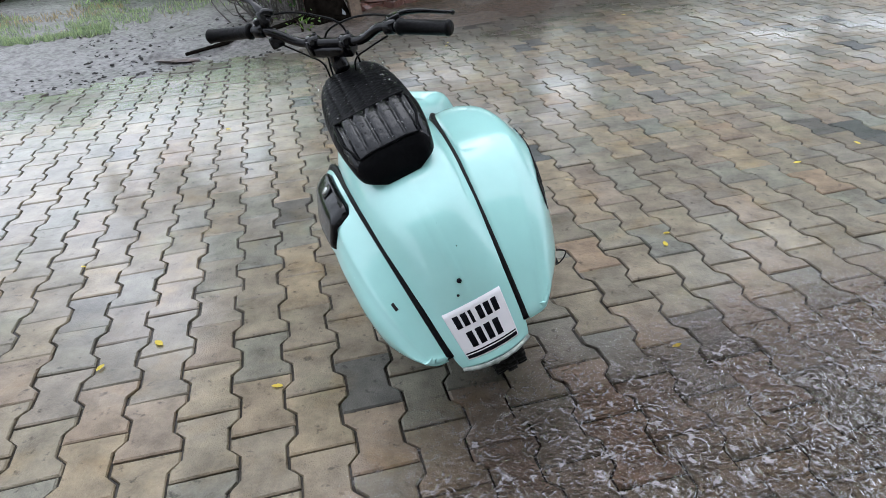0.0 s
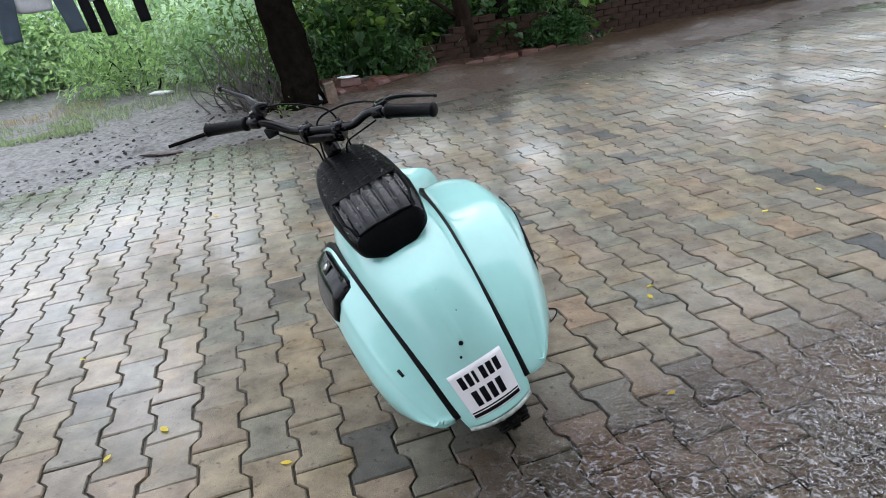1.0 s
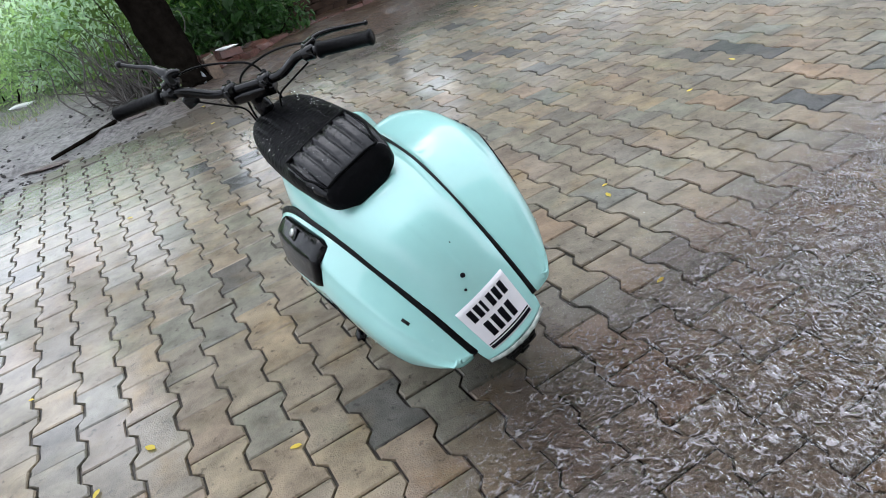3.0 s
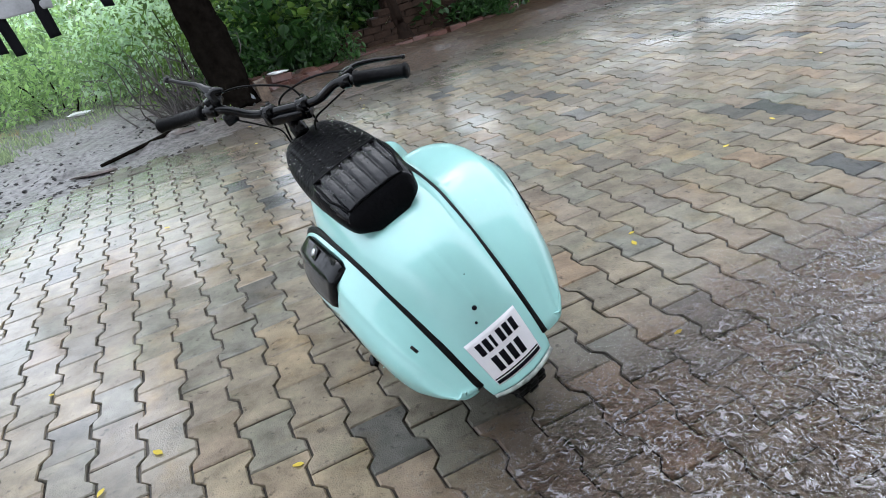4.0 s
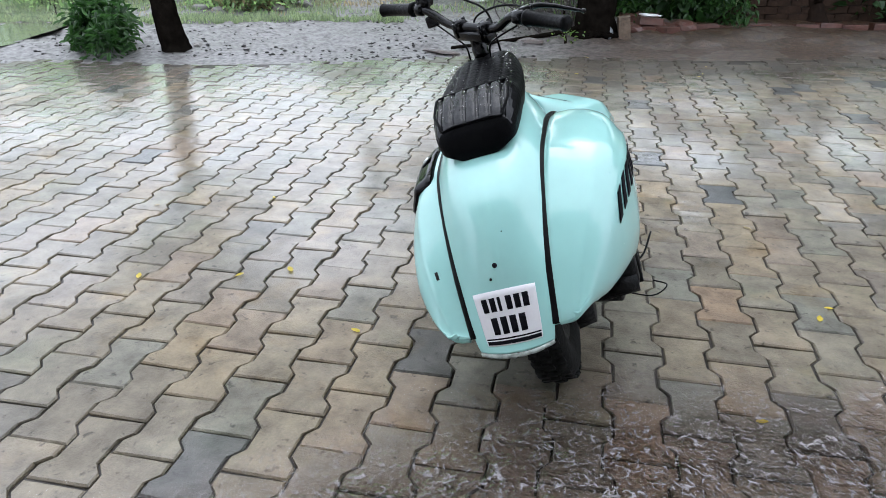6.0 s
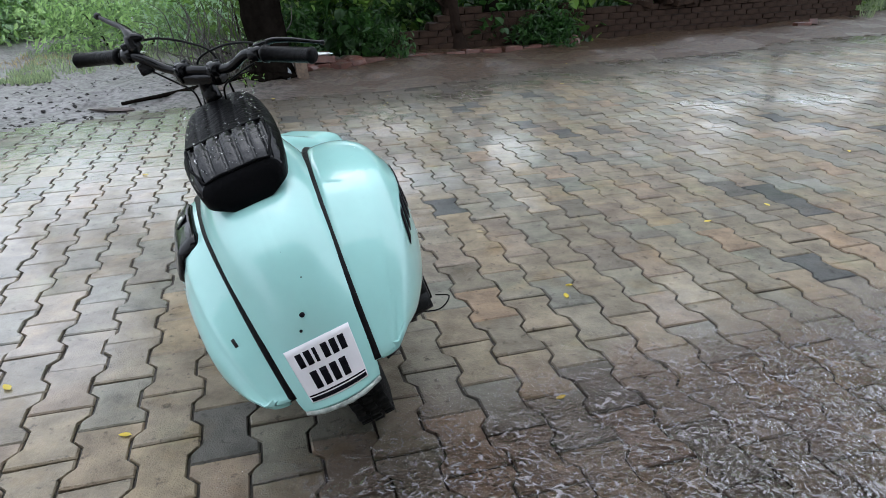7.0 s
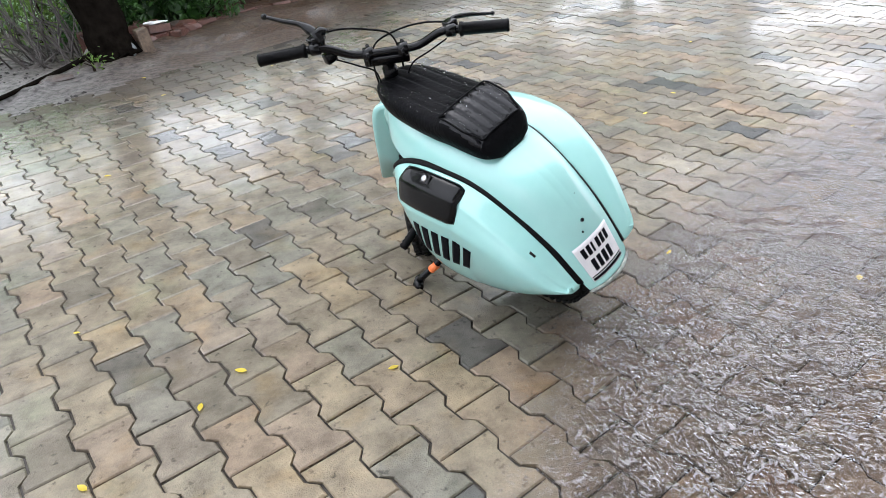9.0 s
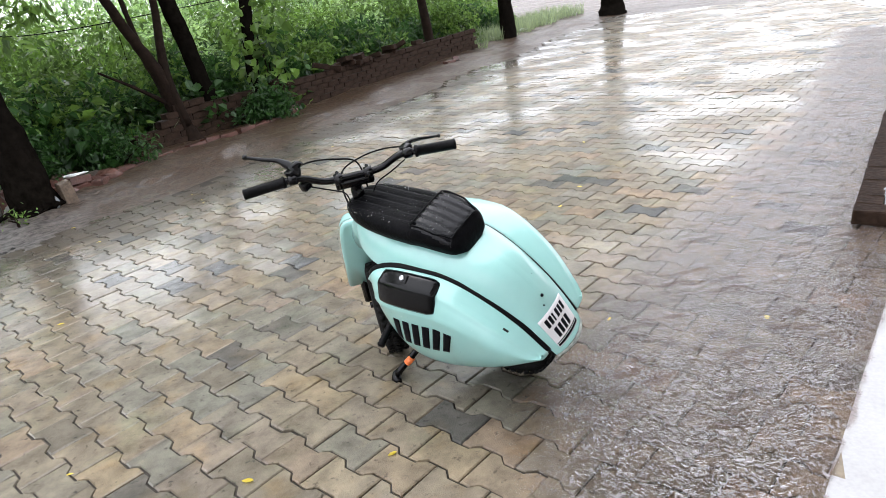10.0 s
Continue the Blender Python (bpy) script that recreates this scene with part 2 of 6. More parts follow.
# rain haze over the distance is put into the next two pale colours
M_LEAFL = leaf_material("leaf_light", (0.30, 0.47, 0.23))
M_LEAFH = leaf_material("leaf_haze_tint", (0.62, 0.80, 0.62), vary=0.2)
M_DRY = leaf_material("dry_straw", (0.34, 0.29, 0.19), vary=0.3)
M_YELLOW = leaf_material("yellow_leaf", (0.62, 0.5, 0.06), vary=0.2)
M_GRASS = leaf_material("grass", (0.27, 0.35, 0.21), vary=0.3)
M_PAVE1 = paver_material("wet_paver", True)
M_PAVE2 = paver_material("wet_paver_field", False)
M_JOINT = material("joint_dirt", (0.032, 0.027, 0.022), rough=0.8, spec=0.2, noise_scale=20.0, vary=0.5, bump=0.5, coat=0.2)
M_DENIM = material("denim", (0.022, 0.032, 0.05), rough=0.8, vary=0.3, bump=0.3, bump_scale=200.0)
M_CLOTH = material("black_cloth", (0.006, 0.006, 0.007), rough=0.95, vary=0.3, spec=0.05)
M_CLOTHG = material("grey_cloth", (0.26, 0.26, 0.265), rough=0.8, vary=0.2)


# ---- shape helpers ----
def mesh_ob(name, bm, mat, smooth=True):
    me = bpy.data.meshes.new(name)
    bm.normal_update()
    bm.to_mesh(me)
    bm.free()
    if smooth:
        for f in me.polygons:
            f.use_smooth = True
    for one in (mat if isinstance(mat, (list, tuple)) else [mat]):
        me.materials.append(one)
    return new(name, me)


def part(name, bm, mat, parent, label="", smooth=True):
    ob = mesh_ob(name, bm, mat, smooth)
    ob.parent = parent
    if label:
        tagged(ob, label)
    return ob


def thing(name, m, label, category, group="", kind=""):
    ob = new(name)
    ob.empty_display_size = 0.1
    ob.matrix_world = m
    return tagged(ob, label, category, group, kind)


def raw_mesh(name, verts, faces, mat, smooth=False):
    me = bpy.data.meshes.new(name)
    me.from_pydata([tuple(v) for v in verts], [], faces)
    me.update()
    if smooth:
        me.polygons.foreach_set("use_smooth", [True] * len(me.polygons))
    me.materials.append(mat)
    return new(name, me)


def spline(pts, n):
    """Catmull-Rom through rows of numbers, n steps a span."""
    q = np.array(pts, float)
    q = np.concatenate([[2 * q[0] - q[1]], q, [2 * q[-1] - q[-2]]])
    out = []
    for i in range(1, len(q) - 2):
        p0, p1, p2, p3 = q[i - 1:i + 3]
        for u in np.linspace(0, 1, n, endpoint=False):
            out.append(0.5 * (2 * p1 + (p2 - p0) * u + (2 * p0 - 5 * p1 + 4 * p2 - p3) * u ** 2 + (3 * p1 - p0 - 3 * p2 + p3) * u ** 3))
    out.append(q[-2])
    return np.array(out)


def grid_faces(bm, rows, wrap=False, caps=False):
    """Quads over rows of points; wrap joins each row into a ring; caps close the ends."""
    vs = [[bm.verts.new(p) for p in row] for row in rows]
    k = len(vs[0])
    for a, b in zip(vs[:-1], vs[1:]):
        for i in range(k if wrap else k - 1):
            j = (i + 1) % k
            bm.faces.new((a[i], a[j], b[j], b[i]))
    if caps:
        bm.faces.new(vs[0][::-1])
        bm.faces.new(vs[-1])
    return vs


def shell(bm, rows, depth):
    """A sheet of thickness depth from rows of points (both sides and the rim)."""
    rows = np.array(rows, float)
    du, dv = np.gradient(rows, axis=0), np.gradient(rows, axis=1)
    nrm = np.cross(du, dv)
    nrm /= np.linalg.norm(nrm, axis=2, keepdims=True) + 1e-9
    inner = rows - nrm * depth
    a, b = grid_faces(bm, rows), grid_faces(bm, inner)
    m, k = len(a), len(a[0])
    rim = [(i, 0) for i in range(m)] + [(m - 1, j) for j in range(1, k)] + [(i, k - 1) for i in range(m - 2, -1, -1)] + [(0, j) for j in range(k - 2, 0, -1)]
    for (i, j), (p, q) in zip(rim, rim[1:] + rim[:1]):
        bm.faces.new((a[i][j], a[p][q], b[p][q], b[i][j]))
    bmesh.ops.recalc_face_normals(bm, faces=bm.faces)


def tube(bm, pts, r, segs=10, caps=True):
    """A round tube along points; r is one radius or one for each point."""
    pts = [Vector(p) for p in pts]
    rad = [float(v) for v in r] if hasattr(r, "__len__") else [float(r)] * len(pts)
    rows, side = [], None
    for i, p in enumerate(pts):
        t = (pts[min(i + 1, len(pts) - 1)] - pts[max(i - 1, 0)]).normalized()
        side = t.orthogonal().normalized() if side is None else (side - t * side.dot(t)).normalized()
        up = t.cross(side)
        rows.append([p + rad[i] * (math.cos(a) * side + math.sin(a) * up) for a in [2 * math.pi * k / segs for k in range(segs)]])
    grid_faces(bm, rows, wrap=True, caps=caps)
    return bm


def block(bm, c, size, bevel=0.0, rot=None):
    g = bmesh.ops.create_cube(bm, size=1.0)["verts"]
    bmesh.ops.scale(bm, vec=Vector(size), verts=g)
    if bevel:
        es = list({e for v in g for e in v.link_edges})
        r = bmesh.ops.bevel(bm, geom=es, offset=bevel, segments=2, affect='EDGES', profile=0.6)
        g = list({v for f in r["faces"] for v in f.verts} | {v for v in g if v.is_valid})
    m = Matrix.Translation(Vector(c)) @ (rot.to_4x4() if rot is not None else Matrix())
    bmesh.ops.transform(bm, matrix=m, verts=g)
    return bm


def wheel_rows(profile, segs=48):
    """Rows for turning a (radius, x) profile round the x axis."""
    return [[Vector((x, r * math.cos(a), r * math.sin(a))) for r, x in profile] for a in np.linspace(0, 2 * math.pi, segs + 1)]


# ---- ground ----
E_DIR = Vector((0.85, 0.53, 0)).normalized()      # along the yard's far edge
N_DIR = Vector((-0.53, 0.85, 0)).normalized()     # towards the wall
PAVE_END = 5.3


def place(s, o, z=0.0):
    v = E_DIR * s + N_DIR * o
    return Vector((v.x, v.y, z))


GRID_TURN = radians(20.3)
GU = np.array((math.cos(GRID_TURN), math.sin(GRID_TURN)))
GV = np.array((-math.sin(GRID_TURN), math.cos(GRID_TURN)))
PITCH, LENGTH, U0, V0 = 0.1325, 0.2018, 0.0655, 1.5735


def soil_height(s, o):
    p = Vector((s * 0.9, o * 0.9, 0.0))
    rise = min(1.0, max(0.0, (o - PAVE_END) / 0.5))
    rough = 0.04 * noise.noise(p * 1.3) + 0.035 * abs(noise.noise(p * 3.7)) + 0.03 * noise.noise(p * 8.0) + 0.016 * noise.noise(p * 17.0)
    return rise * (0.02 + max(-0.02, rough)) - 0.012


def ground_material():
    """Wet sand near the paving, passing into mud, dirt and thin grass further off."""
    m = bpy.data.materials.new("wet_sandy_ground")
    m.use_nodes = True
    n, l = m.node_tree.nodes, m.node_tree.links
    p = n["Principled BSDF"]
    geo = n.new("ShaderNodeNewGeometry")
    big = n.new("ShaderNodeTexNoise")
    big.inputs["Scale"].default_value, big.inputs["Detail"].default_value = 1.4, 8.0
    l.new(geo.outputs["Position"], big.inputs["Vector"])
    fine = n.new("ShaderNodeTexNoise")
    fine.inputs["Scale"].default_value, fine.inputs["Detail"].default_value = 22.0, 8.0
    l.new(geo.outputs["Position"], fine.inputs["Vector"])
    r1 = n.new("ShaderNodeValToRGB")
    r1.color_ramp.elements[0].position, r1.color_ramp.elements[0].color = 0.33, (0.045, 0.042, 0.040, 1)
    r1.color_ramp.elements[1].position, r1.color_ramp.elements[1].color = 0.60, (0.155, 0.150, 0.146, 1)
    l.new(fine.outputs["Fac"], r1.inputs["Fac"])
    # beside the wall the ground is darker, brown, littered soil
    dot = n.new("ShaderNodeVectorMath")
    dot.operation = 'DOT_PRODUCT'
    dot.inputs[1].default_value = E_DIR
    l.new(geo.outputs["Position"], dot.inputs[0])
    wob = n.new("ShaderNodeMath")
    wob.operation = 'MULTIPLY_ADD'
    wob.inputs[1].default_value = 1.5
    l.new(big.outputs["Fac"], wob.inputs[0])
    l.new(dot.outputs["Value"], wob.inputs[2])
    r2 = n.new("ShaderNodeMapRange")
    r2.inputs["From Min"].default_value, r2.inputs["From Max"].default_value = 1.6, 3.4
    l.new(wob.outputs[0], r2.inputs["Value"])
    brown = n.new("ShaderNodeValToRGB")
    brown.color_ramp.elements[0].position, brown.color_ramp.elements[0].color = 0.35, (0.020, 0.012, 0.007, 1)
    brown.color_ramp.elements[1].position, brown.color_ramp.elements[1].color = 0.68, (0.080, 0.048, 0.027, 1)
    l.new(fine.outputs["Fac"], brown.inputs["Fac"])
    mix = n.new("ShaderNodeMix")
    mix.data_type = 'RGBA'
    l.new(r2.outputs[0], mix.inputs["Factor"])
    l.new(r1.outputs["Color"], mix.inputs["A"])
    l.new(brown.outputs["Color"], mix.inputs["B"])
    l.new(mix.outputs["Result"], p.inputs["Base Color"])
    p.inputs["Roughness"].default_value = 0.55
    cwm = n.new("ShaderNodeMapRange")
    cwm.inputs["To Min"].default_value, cwm.inputs["To Max"].default_value = 0.12, 0.22
    l.new(r2.outputs[0], cwm.inputs["Value"])
    l.new(cwm.outputs[0], p.inputs["Coat Weight"])
    p.inputs["Specular IOR Level"].default_value = 0.25
    p.inputs["Coat IOR"].default_value = 1.33
    cr = n.new("ShaderNodeMapRange")
    cr.inputs["From Min"].default_value, cr.inputs["From Max"].default_value = 0.4, 0.6
    cr.inputs["To Min"].default_value, cr.inputs["To Max"].default_value = 0.4, 0.05
    l.new(big.outputs["Fac"], cr.inputs["Value"])
    l.new(cr.outputs[0], p.inputs["Coat Roughness"])
    b = n.new("ShaderNodeBump")
    b.inputs["Strength"].default_value, b.inputs["Distance"].default_value = 0.8, 0.02
    l.new(fine.outputs["Fac"], b.inputs["Height"])
    l.new(b.outputs["Normal"], p.inputs["Normal"])
    return m


def build_ground():
    """One sheet: a bed under the paving, rough soil past its end, flat land to the horizon."""
    so = sorted({round(v, 3) for v in (*np.arange(-12, -7, 0.3), *np.arange(-7, 3, 0.07), *np.arange(3, 16, 0.2), -2500, -400, -100, -40, -20, 20, 40, 100, 400, 2500)})
    oo = sorted({round(v, 3) for v in (*np.arange(5.0, 7.6, 0.06), *np.arange(7.6, 12.0, 0.2), -2500, -400, -100, -20, -4, 0, 2, 4, 14, 20, 40, 100, 400, 2500)})
    verts, faces = [], []
    for s in so:
        for o in oo:
            v = place(s, o)
            z = soil_height(s, o) if -13 < s < 17 and 4.9 < o < 13 else -0.012
            verts.append((v.x, v.y, z))
    k = len(oo)
    for i in range(len(so) - 1):
        for j in range(k - 1):
            faces.append((i * k + j, (i + 1) * k + j, (i + 1) * k + j + 1, i * k + j + 1))
    return tagged(raw_mesh("ground", verts, faces, ground_material(), True), "wet grey sandy soil with mud and puddles", "ground", kind="structure")


ground = build_ground()

# flood water standing beyond the sand
def flood_material():
    m = bpy.data.materials.new("flood_water")
    m.use_nodes = True
    n, l = m.node_tree.nodes, m.node_tree.links
    p = n["Principled BSDF"]
    p.inputs["Base Color"].default_value = (0.10, 0.095, 0.08, 1)
    p.inputs["Roughness"].default_value, p.inputs["IOR"].default_value = 0.06, 1.33
    t = n.new("ShaderNodeTexNoise")
    t.inputs["Scale"].default_value, t.inputs["Detail"].default_value = 9.0, 3.0
    b = n.new("ShaderNodeBump")
    b.inputs["Strength"].default_value, b.inputs["Distance"].default_value = 0.25, 0.01
    g = n.new("ShaderNodeNewGeometry")
    l.new(g.outputs["Position"], t.inputs["Vector"])
    l.new(t.outputs["Fac"], b.inputs["Height"])
    l.new(b.outputs["Normal"], p.inputs["Normal"])
    return m


bm = bmesh.new()
rim = spline([(-5.75, 3.25), (-6.3, 4.1), (-6.9, 5.0), (-8.2, 5.9), (-10.5, 7.2), (-14.0, 8.0), (-15.0, 5.0), (-11.0, 2.4), (-8.0, 2.2), (-6.3, 2.6), (-5.75, 3.25)], 8)[:-1]
bm.faces.new([bm.verts.new((x + 0.08 * noise.noise(Vector((x * 3, y * 3, 0))), y, 0.045)) for x, y in rim])
tagged(mesh_ob("flood_water", bm, flood_material(), False), "still flood water mirroring the white sky", "water", kind="structure")

# veranda floor under the camera's side, and the plain house wall behind
def slab_box(name, corners, z0, z1, mat, label, category, bevel=0.01, kind="structure"):
    bm = bmesh.new()
    lo = [bm.verts.new((x, y, z0)) for x, y in corners]
    hi = [bm.verts.new((x, y, z1)) for x, y in corners]
    bm.faces.new(lo[::-1])
    top = bm.faces.new(hi)
    for i in range(len(corners)):
        j = (i + 1) % len(corners)
        bm.faces.new((lo[i], lo[j], hi[j], hi[i]))
    bmesh.ops.recalc_face_normals(bm, faces=bm.faces)
    bmesh.ops.bevel(bm, geom=list(top.edges), offset=bevel, segments=2, affect='EDGES')
    return tagged(mesh_ob(name, bm, mat, False), label, category, kind=kind)


SL0, SL1 = Vector((0.33, 0.61)), Vector((1.464, 1.119))
sd = (SL1 - SL0).normalized()
sn = Vector((sd.y, -sd.x))
pA, pB = SL0 - sd * 5.0, SL0 + sd * 9.0
slab_box("pavement", [tuple(p) for p in (pA, pA + sn * 3.2, pB + sn * 3.2, pB)], -0.05, 0.003, M_CONC, "white cement veranda floor, wet along its edge", "floor slab")
wA, wB = pA + sn * 2.6, pB + sn * 2.6
slab_box("wall_house", [tuple(p) for p in (wA, wA + sn * 0.25, wB + sn * 0.25, wB)], 0.03, 3.2, M_WALL, "plain plastered house wall", "wall")
rA, rB = pA + sn * 0.2, pB + sn * 0.2
slab_box("ceiling", [tuple(p) for p in (rA, rA + sn * 3.0, rB + sn * 3.0, rB)], 3.2, 3.35, M_WALL, "plain veranda roof slab that sheds the rain", "roof")


# ---- plants ----
def leaf_cloud(rng, centres, radii, count, size, droop=0.3, flat=1.0, narrow=0.45, fancy=False):
    """Many bent leaves scattered through soft balls; returns verts and faces."""
    centres, radii = np.array(centres, float), np.array(radii, float)
    pick = rng.choice(len(centres), count, p=radii ** 2 / (radii ** 2).sum())
    d = rng.normal(size=(count, 3))
    d /= np.linalg.norm(d, axis=1, keepdims=True)
    rad = radii[pick] * (0.35 + 0.65 * rng.random(count) ** 0.5) * (0.8 + 0.4 * rng.random(count))
    pos = centres[pick] + d * rad[:, None] * np.array((1, 1, flat))
    along = d * 0.6 + rng.normal(size=(count, 3)) * 0.6 - np.array((0, 0, droop))
    along /= np.linalg.norm(along, axis=1, keepdims=True)
    up = rng.normal(size=(count, 3)) * 0.5 + np.array((0, 0, 1.0))
    side = np.cross(along, up)
    side /= np.linalg.norm(side, axis=1, keepdims=True) + 1e-9
    nor = np.cross(side, along)
    ln = size * (0.6 + 0.8 * rng.random(count))[:, None]
    wd = ln * narrow
    if fancy:
        mid = lambda t, w, h: pos + along * ln * t + side * wd * w + nor * ln * h
        v = np.stack([pos, mid(0.22, 0.46, 0.07), mid(0.6, 0.40, 0.05), pos + along * ln - nor * ln * 0.16, mid(0.6, -0.40, 0.05), mid(0.22, -0.46, 0.07)], 1).reshape(-1, 3)
        base = np.arange(count) * 6
        faces = np.stack([base, base + 1, base + 2, base + 3], 1).tolist() + np.stack([base, base + 3, base + 4, base + 5], 1).tolist()
        return v, faces
    v = np.stack([pos, pos + along * ln * 0.5 + side * wd * 0.5 + nor * ln * 0.06, pos + along * ln - nor * ln * 0.12,
                  pos + along * ln * 0.5 - side * wd * 0.5 + nor * ln * 0.06], 1).reshape(-1, 3)
    base = np.arange(count) * 4
    faces = np.stack([base, base + 1, base + 2, base + 3], 1).tolist()
    return v, faces


def foliage(name, rng, centres, radii, count, size, mat, parent, label="", **kw):
    v, f = leaf_cloud(rng, centres, radii, count, size, **kw)
    ob = raw_mesh(name, v, f, mat)
    ob.parent = parent
    if label:
        tagged(ob, label)
    tagged(ob, kind="stuff")
    return ob


def shrub(pos, width, height, mat, seed, count=2500, size=0.09, label="leafy green shrub wet with rain", category="shrub", depth=None, name="shrub", stems=7, narrow=0.45):
    rng = np.random.default_rng(seed)
    t = thing(name, Matrix.Translation(pos), label, category)
    depth = depth or width * 0.6
    n = max(6, int(14 * width))
    cs, rs = [], []
    for _ in range(n):
        x, y = rng.uniform(-0.5, 0.5) * width, rng.uniform(-0.5, 0.5) * depth
        top = height * (0.55 + 0.45 * rng.random()) * (1 - 0.35 * (2 * x / width) ** 2)
        for z in np.arange(0.12 * height, top, 0.3 * height):
            cs.append((x + rng.normal() * 0.05, y + rng.normal() * 0.05, z))
            rs.append(0.16 * height + 0.1)
    for i in range(stems):
        bm = bmesh.new()
        c = cs[rng.integers(len(cs))]
        b = (c[0] * 0.3, c[1] * 0.3, -0.05)
        tube(bm, [b, ((b[0] + c[0]) / 2 + 0.03, (b[1] + c[1]) / 2, c[2] * 0.55), c], [0.014, 0.010, 0.004], 6)
        part("stem", bm, M_BARK2, t)
    foliage("leaves", rng, cs, rs, count, size, mat, t, narrow=narrow, fancy=count < 3000)
    return t


def tree(pos, r0, points, mat, seed, crown=(), count=3000, size=0.12, leaf=None, label="tree with dark wet bark", name="tree", limbs=()):
    """Tapered uneven trunk through points (x, y, z, radius), limbs and a crown of leaves."""
    rng = np.random.default_rng(seed)
    t = thing(name, Matrix.Translation(pos), label, "tree")
    bm = bmesh.new()
    q = spline(points, 6)
    q[:, :2] += rng.normal(size=(len(q), 2)) * r0 * 0.05
    tube(bm, [tuple(p[:3]) for p in q], [max(0.01, p[3]) for p in q], 14)
    for v in bm.verts:
        d = 1 + 0.16 * noise.noise(Vector((v.co.x * 9, v.co.y * 9, v.co.z * 2.5)) + Vector((seed, 0, 0)))
        c = q[np.argmin(abs(q[:, 2] - v.co.z))]
        v.co.x, v.co.y = c[0] + (v.co.x - c[0]) * d, c[1] + (v.co.y - c[1]) * d
    part("trunk", bm, mat, t)
    for lp in limbs:
        bm = bmesh.new()
        lq = spline(lp, 5)
        tube(bm, [tuple(p[:3]) for p in lq], [max(0.006, p[3]) for p in lq], 9)
        part("limb", bm, mat, t)
    if crown:
        cs, rs = [c[:3] for c in crown], [c[3] for c in crown]
        foliage("crown", rng, cs, rs, count, size, leaf or M_LEAF, t)
    return t


def at(s, o, z=0.0):
    return place(s, o, z)


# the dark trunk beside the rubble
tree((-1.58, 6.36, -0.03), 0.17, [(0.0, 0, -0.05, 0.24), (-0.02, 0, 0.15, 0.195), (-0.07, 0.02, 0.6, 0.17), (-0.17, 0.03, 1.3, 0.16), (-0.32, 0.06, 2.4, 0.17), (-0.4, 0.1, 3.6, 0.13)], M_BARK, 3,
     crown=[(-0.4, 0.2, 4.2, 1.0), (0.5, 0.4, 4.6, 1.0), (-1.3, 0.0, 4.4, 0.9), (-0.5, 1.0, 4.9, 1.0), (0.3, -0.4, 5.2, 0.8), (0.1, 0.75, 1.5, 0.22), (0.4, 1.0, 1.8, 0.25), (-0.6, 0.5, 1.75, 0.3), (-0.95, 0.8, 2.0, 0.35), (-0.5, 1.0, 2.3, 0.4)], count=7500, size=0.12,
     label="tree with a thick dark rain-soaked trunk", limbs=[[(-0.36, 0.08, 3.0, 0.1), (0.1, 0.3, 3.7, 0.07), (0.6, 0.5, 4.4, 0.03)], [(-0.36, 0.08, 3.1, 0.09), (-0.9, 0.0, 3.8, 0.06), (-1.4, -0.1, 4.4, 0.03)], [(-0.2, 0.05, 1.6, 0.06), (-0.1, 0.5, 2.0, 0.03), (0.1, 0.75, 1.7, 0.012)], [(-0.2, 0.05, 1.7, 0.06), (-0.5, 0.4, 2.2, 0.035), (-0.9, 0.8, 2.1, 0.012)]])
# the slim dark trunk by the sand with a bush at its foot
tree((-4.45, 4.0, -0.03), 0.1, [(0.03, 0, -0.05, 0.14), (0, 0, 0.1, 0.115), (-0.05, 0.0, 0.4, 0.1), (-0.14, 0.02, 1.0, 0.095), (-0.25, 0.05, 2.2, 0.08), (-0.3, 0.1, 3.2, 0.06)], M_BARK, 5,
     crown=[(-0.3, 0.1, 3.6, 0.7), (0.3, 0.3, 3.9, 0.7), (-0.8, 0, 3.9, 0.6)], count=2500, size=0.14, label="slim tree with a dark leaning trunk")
shrub((-4.95, 3.75, 0.0), 0.55, 0.55, M_LEAFD, 11, 2600, 0.075, "small bright-green bush at a tree's foot")
# several stems rising together by the brick edging
def along(ds, z, r, dn=0.0):
    v = E_DIR * ds + N_DIR * dn
    return (v.x, v.y, z, r)


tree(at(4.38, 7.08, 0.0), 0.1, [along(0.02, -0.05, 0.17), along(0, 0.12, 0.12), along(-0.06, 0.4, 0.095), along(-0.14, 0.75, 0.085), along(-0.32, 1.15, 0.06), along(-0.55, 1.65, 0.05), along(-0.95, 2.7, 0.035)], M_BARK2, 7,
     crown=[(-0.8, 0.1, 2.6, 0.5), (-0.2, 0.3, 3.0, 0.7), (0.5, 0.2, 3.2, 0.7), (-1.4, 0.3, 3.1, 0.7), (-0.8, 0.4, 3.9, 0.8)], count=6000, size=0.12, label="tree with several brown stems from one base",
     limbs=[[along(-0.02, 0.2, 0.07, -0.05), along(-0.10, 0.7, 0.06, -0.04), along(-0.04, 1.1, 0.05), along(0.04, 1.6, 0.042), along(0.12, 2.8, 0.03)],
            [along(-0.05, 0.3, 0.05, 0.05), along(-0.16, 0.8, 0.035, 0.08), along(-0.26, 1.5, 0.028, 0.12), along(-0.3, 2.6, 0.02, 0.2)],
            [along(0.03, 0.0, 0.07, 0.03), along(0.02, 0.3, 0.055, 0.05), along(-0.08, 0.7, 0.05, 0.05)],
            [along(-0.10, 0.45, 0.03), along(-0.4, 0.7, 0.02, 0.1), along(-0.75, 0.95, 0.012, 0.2)]])
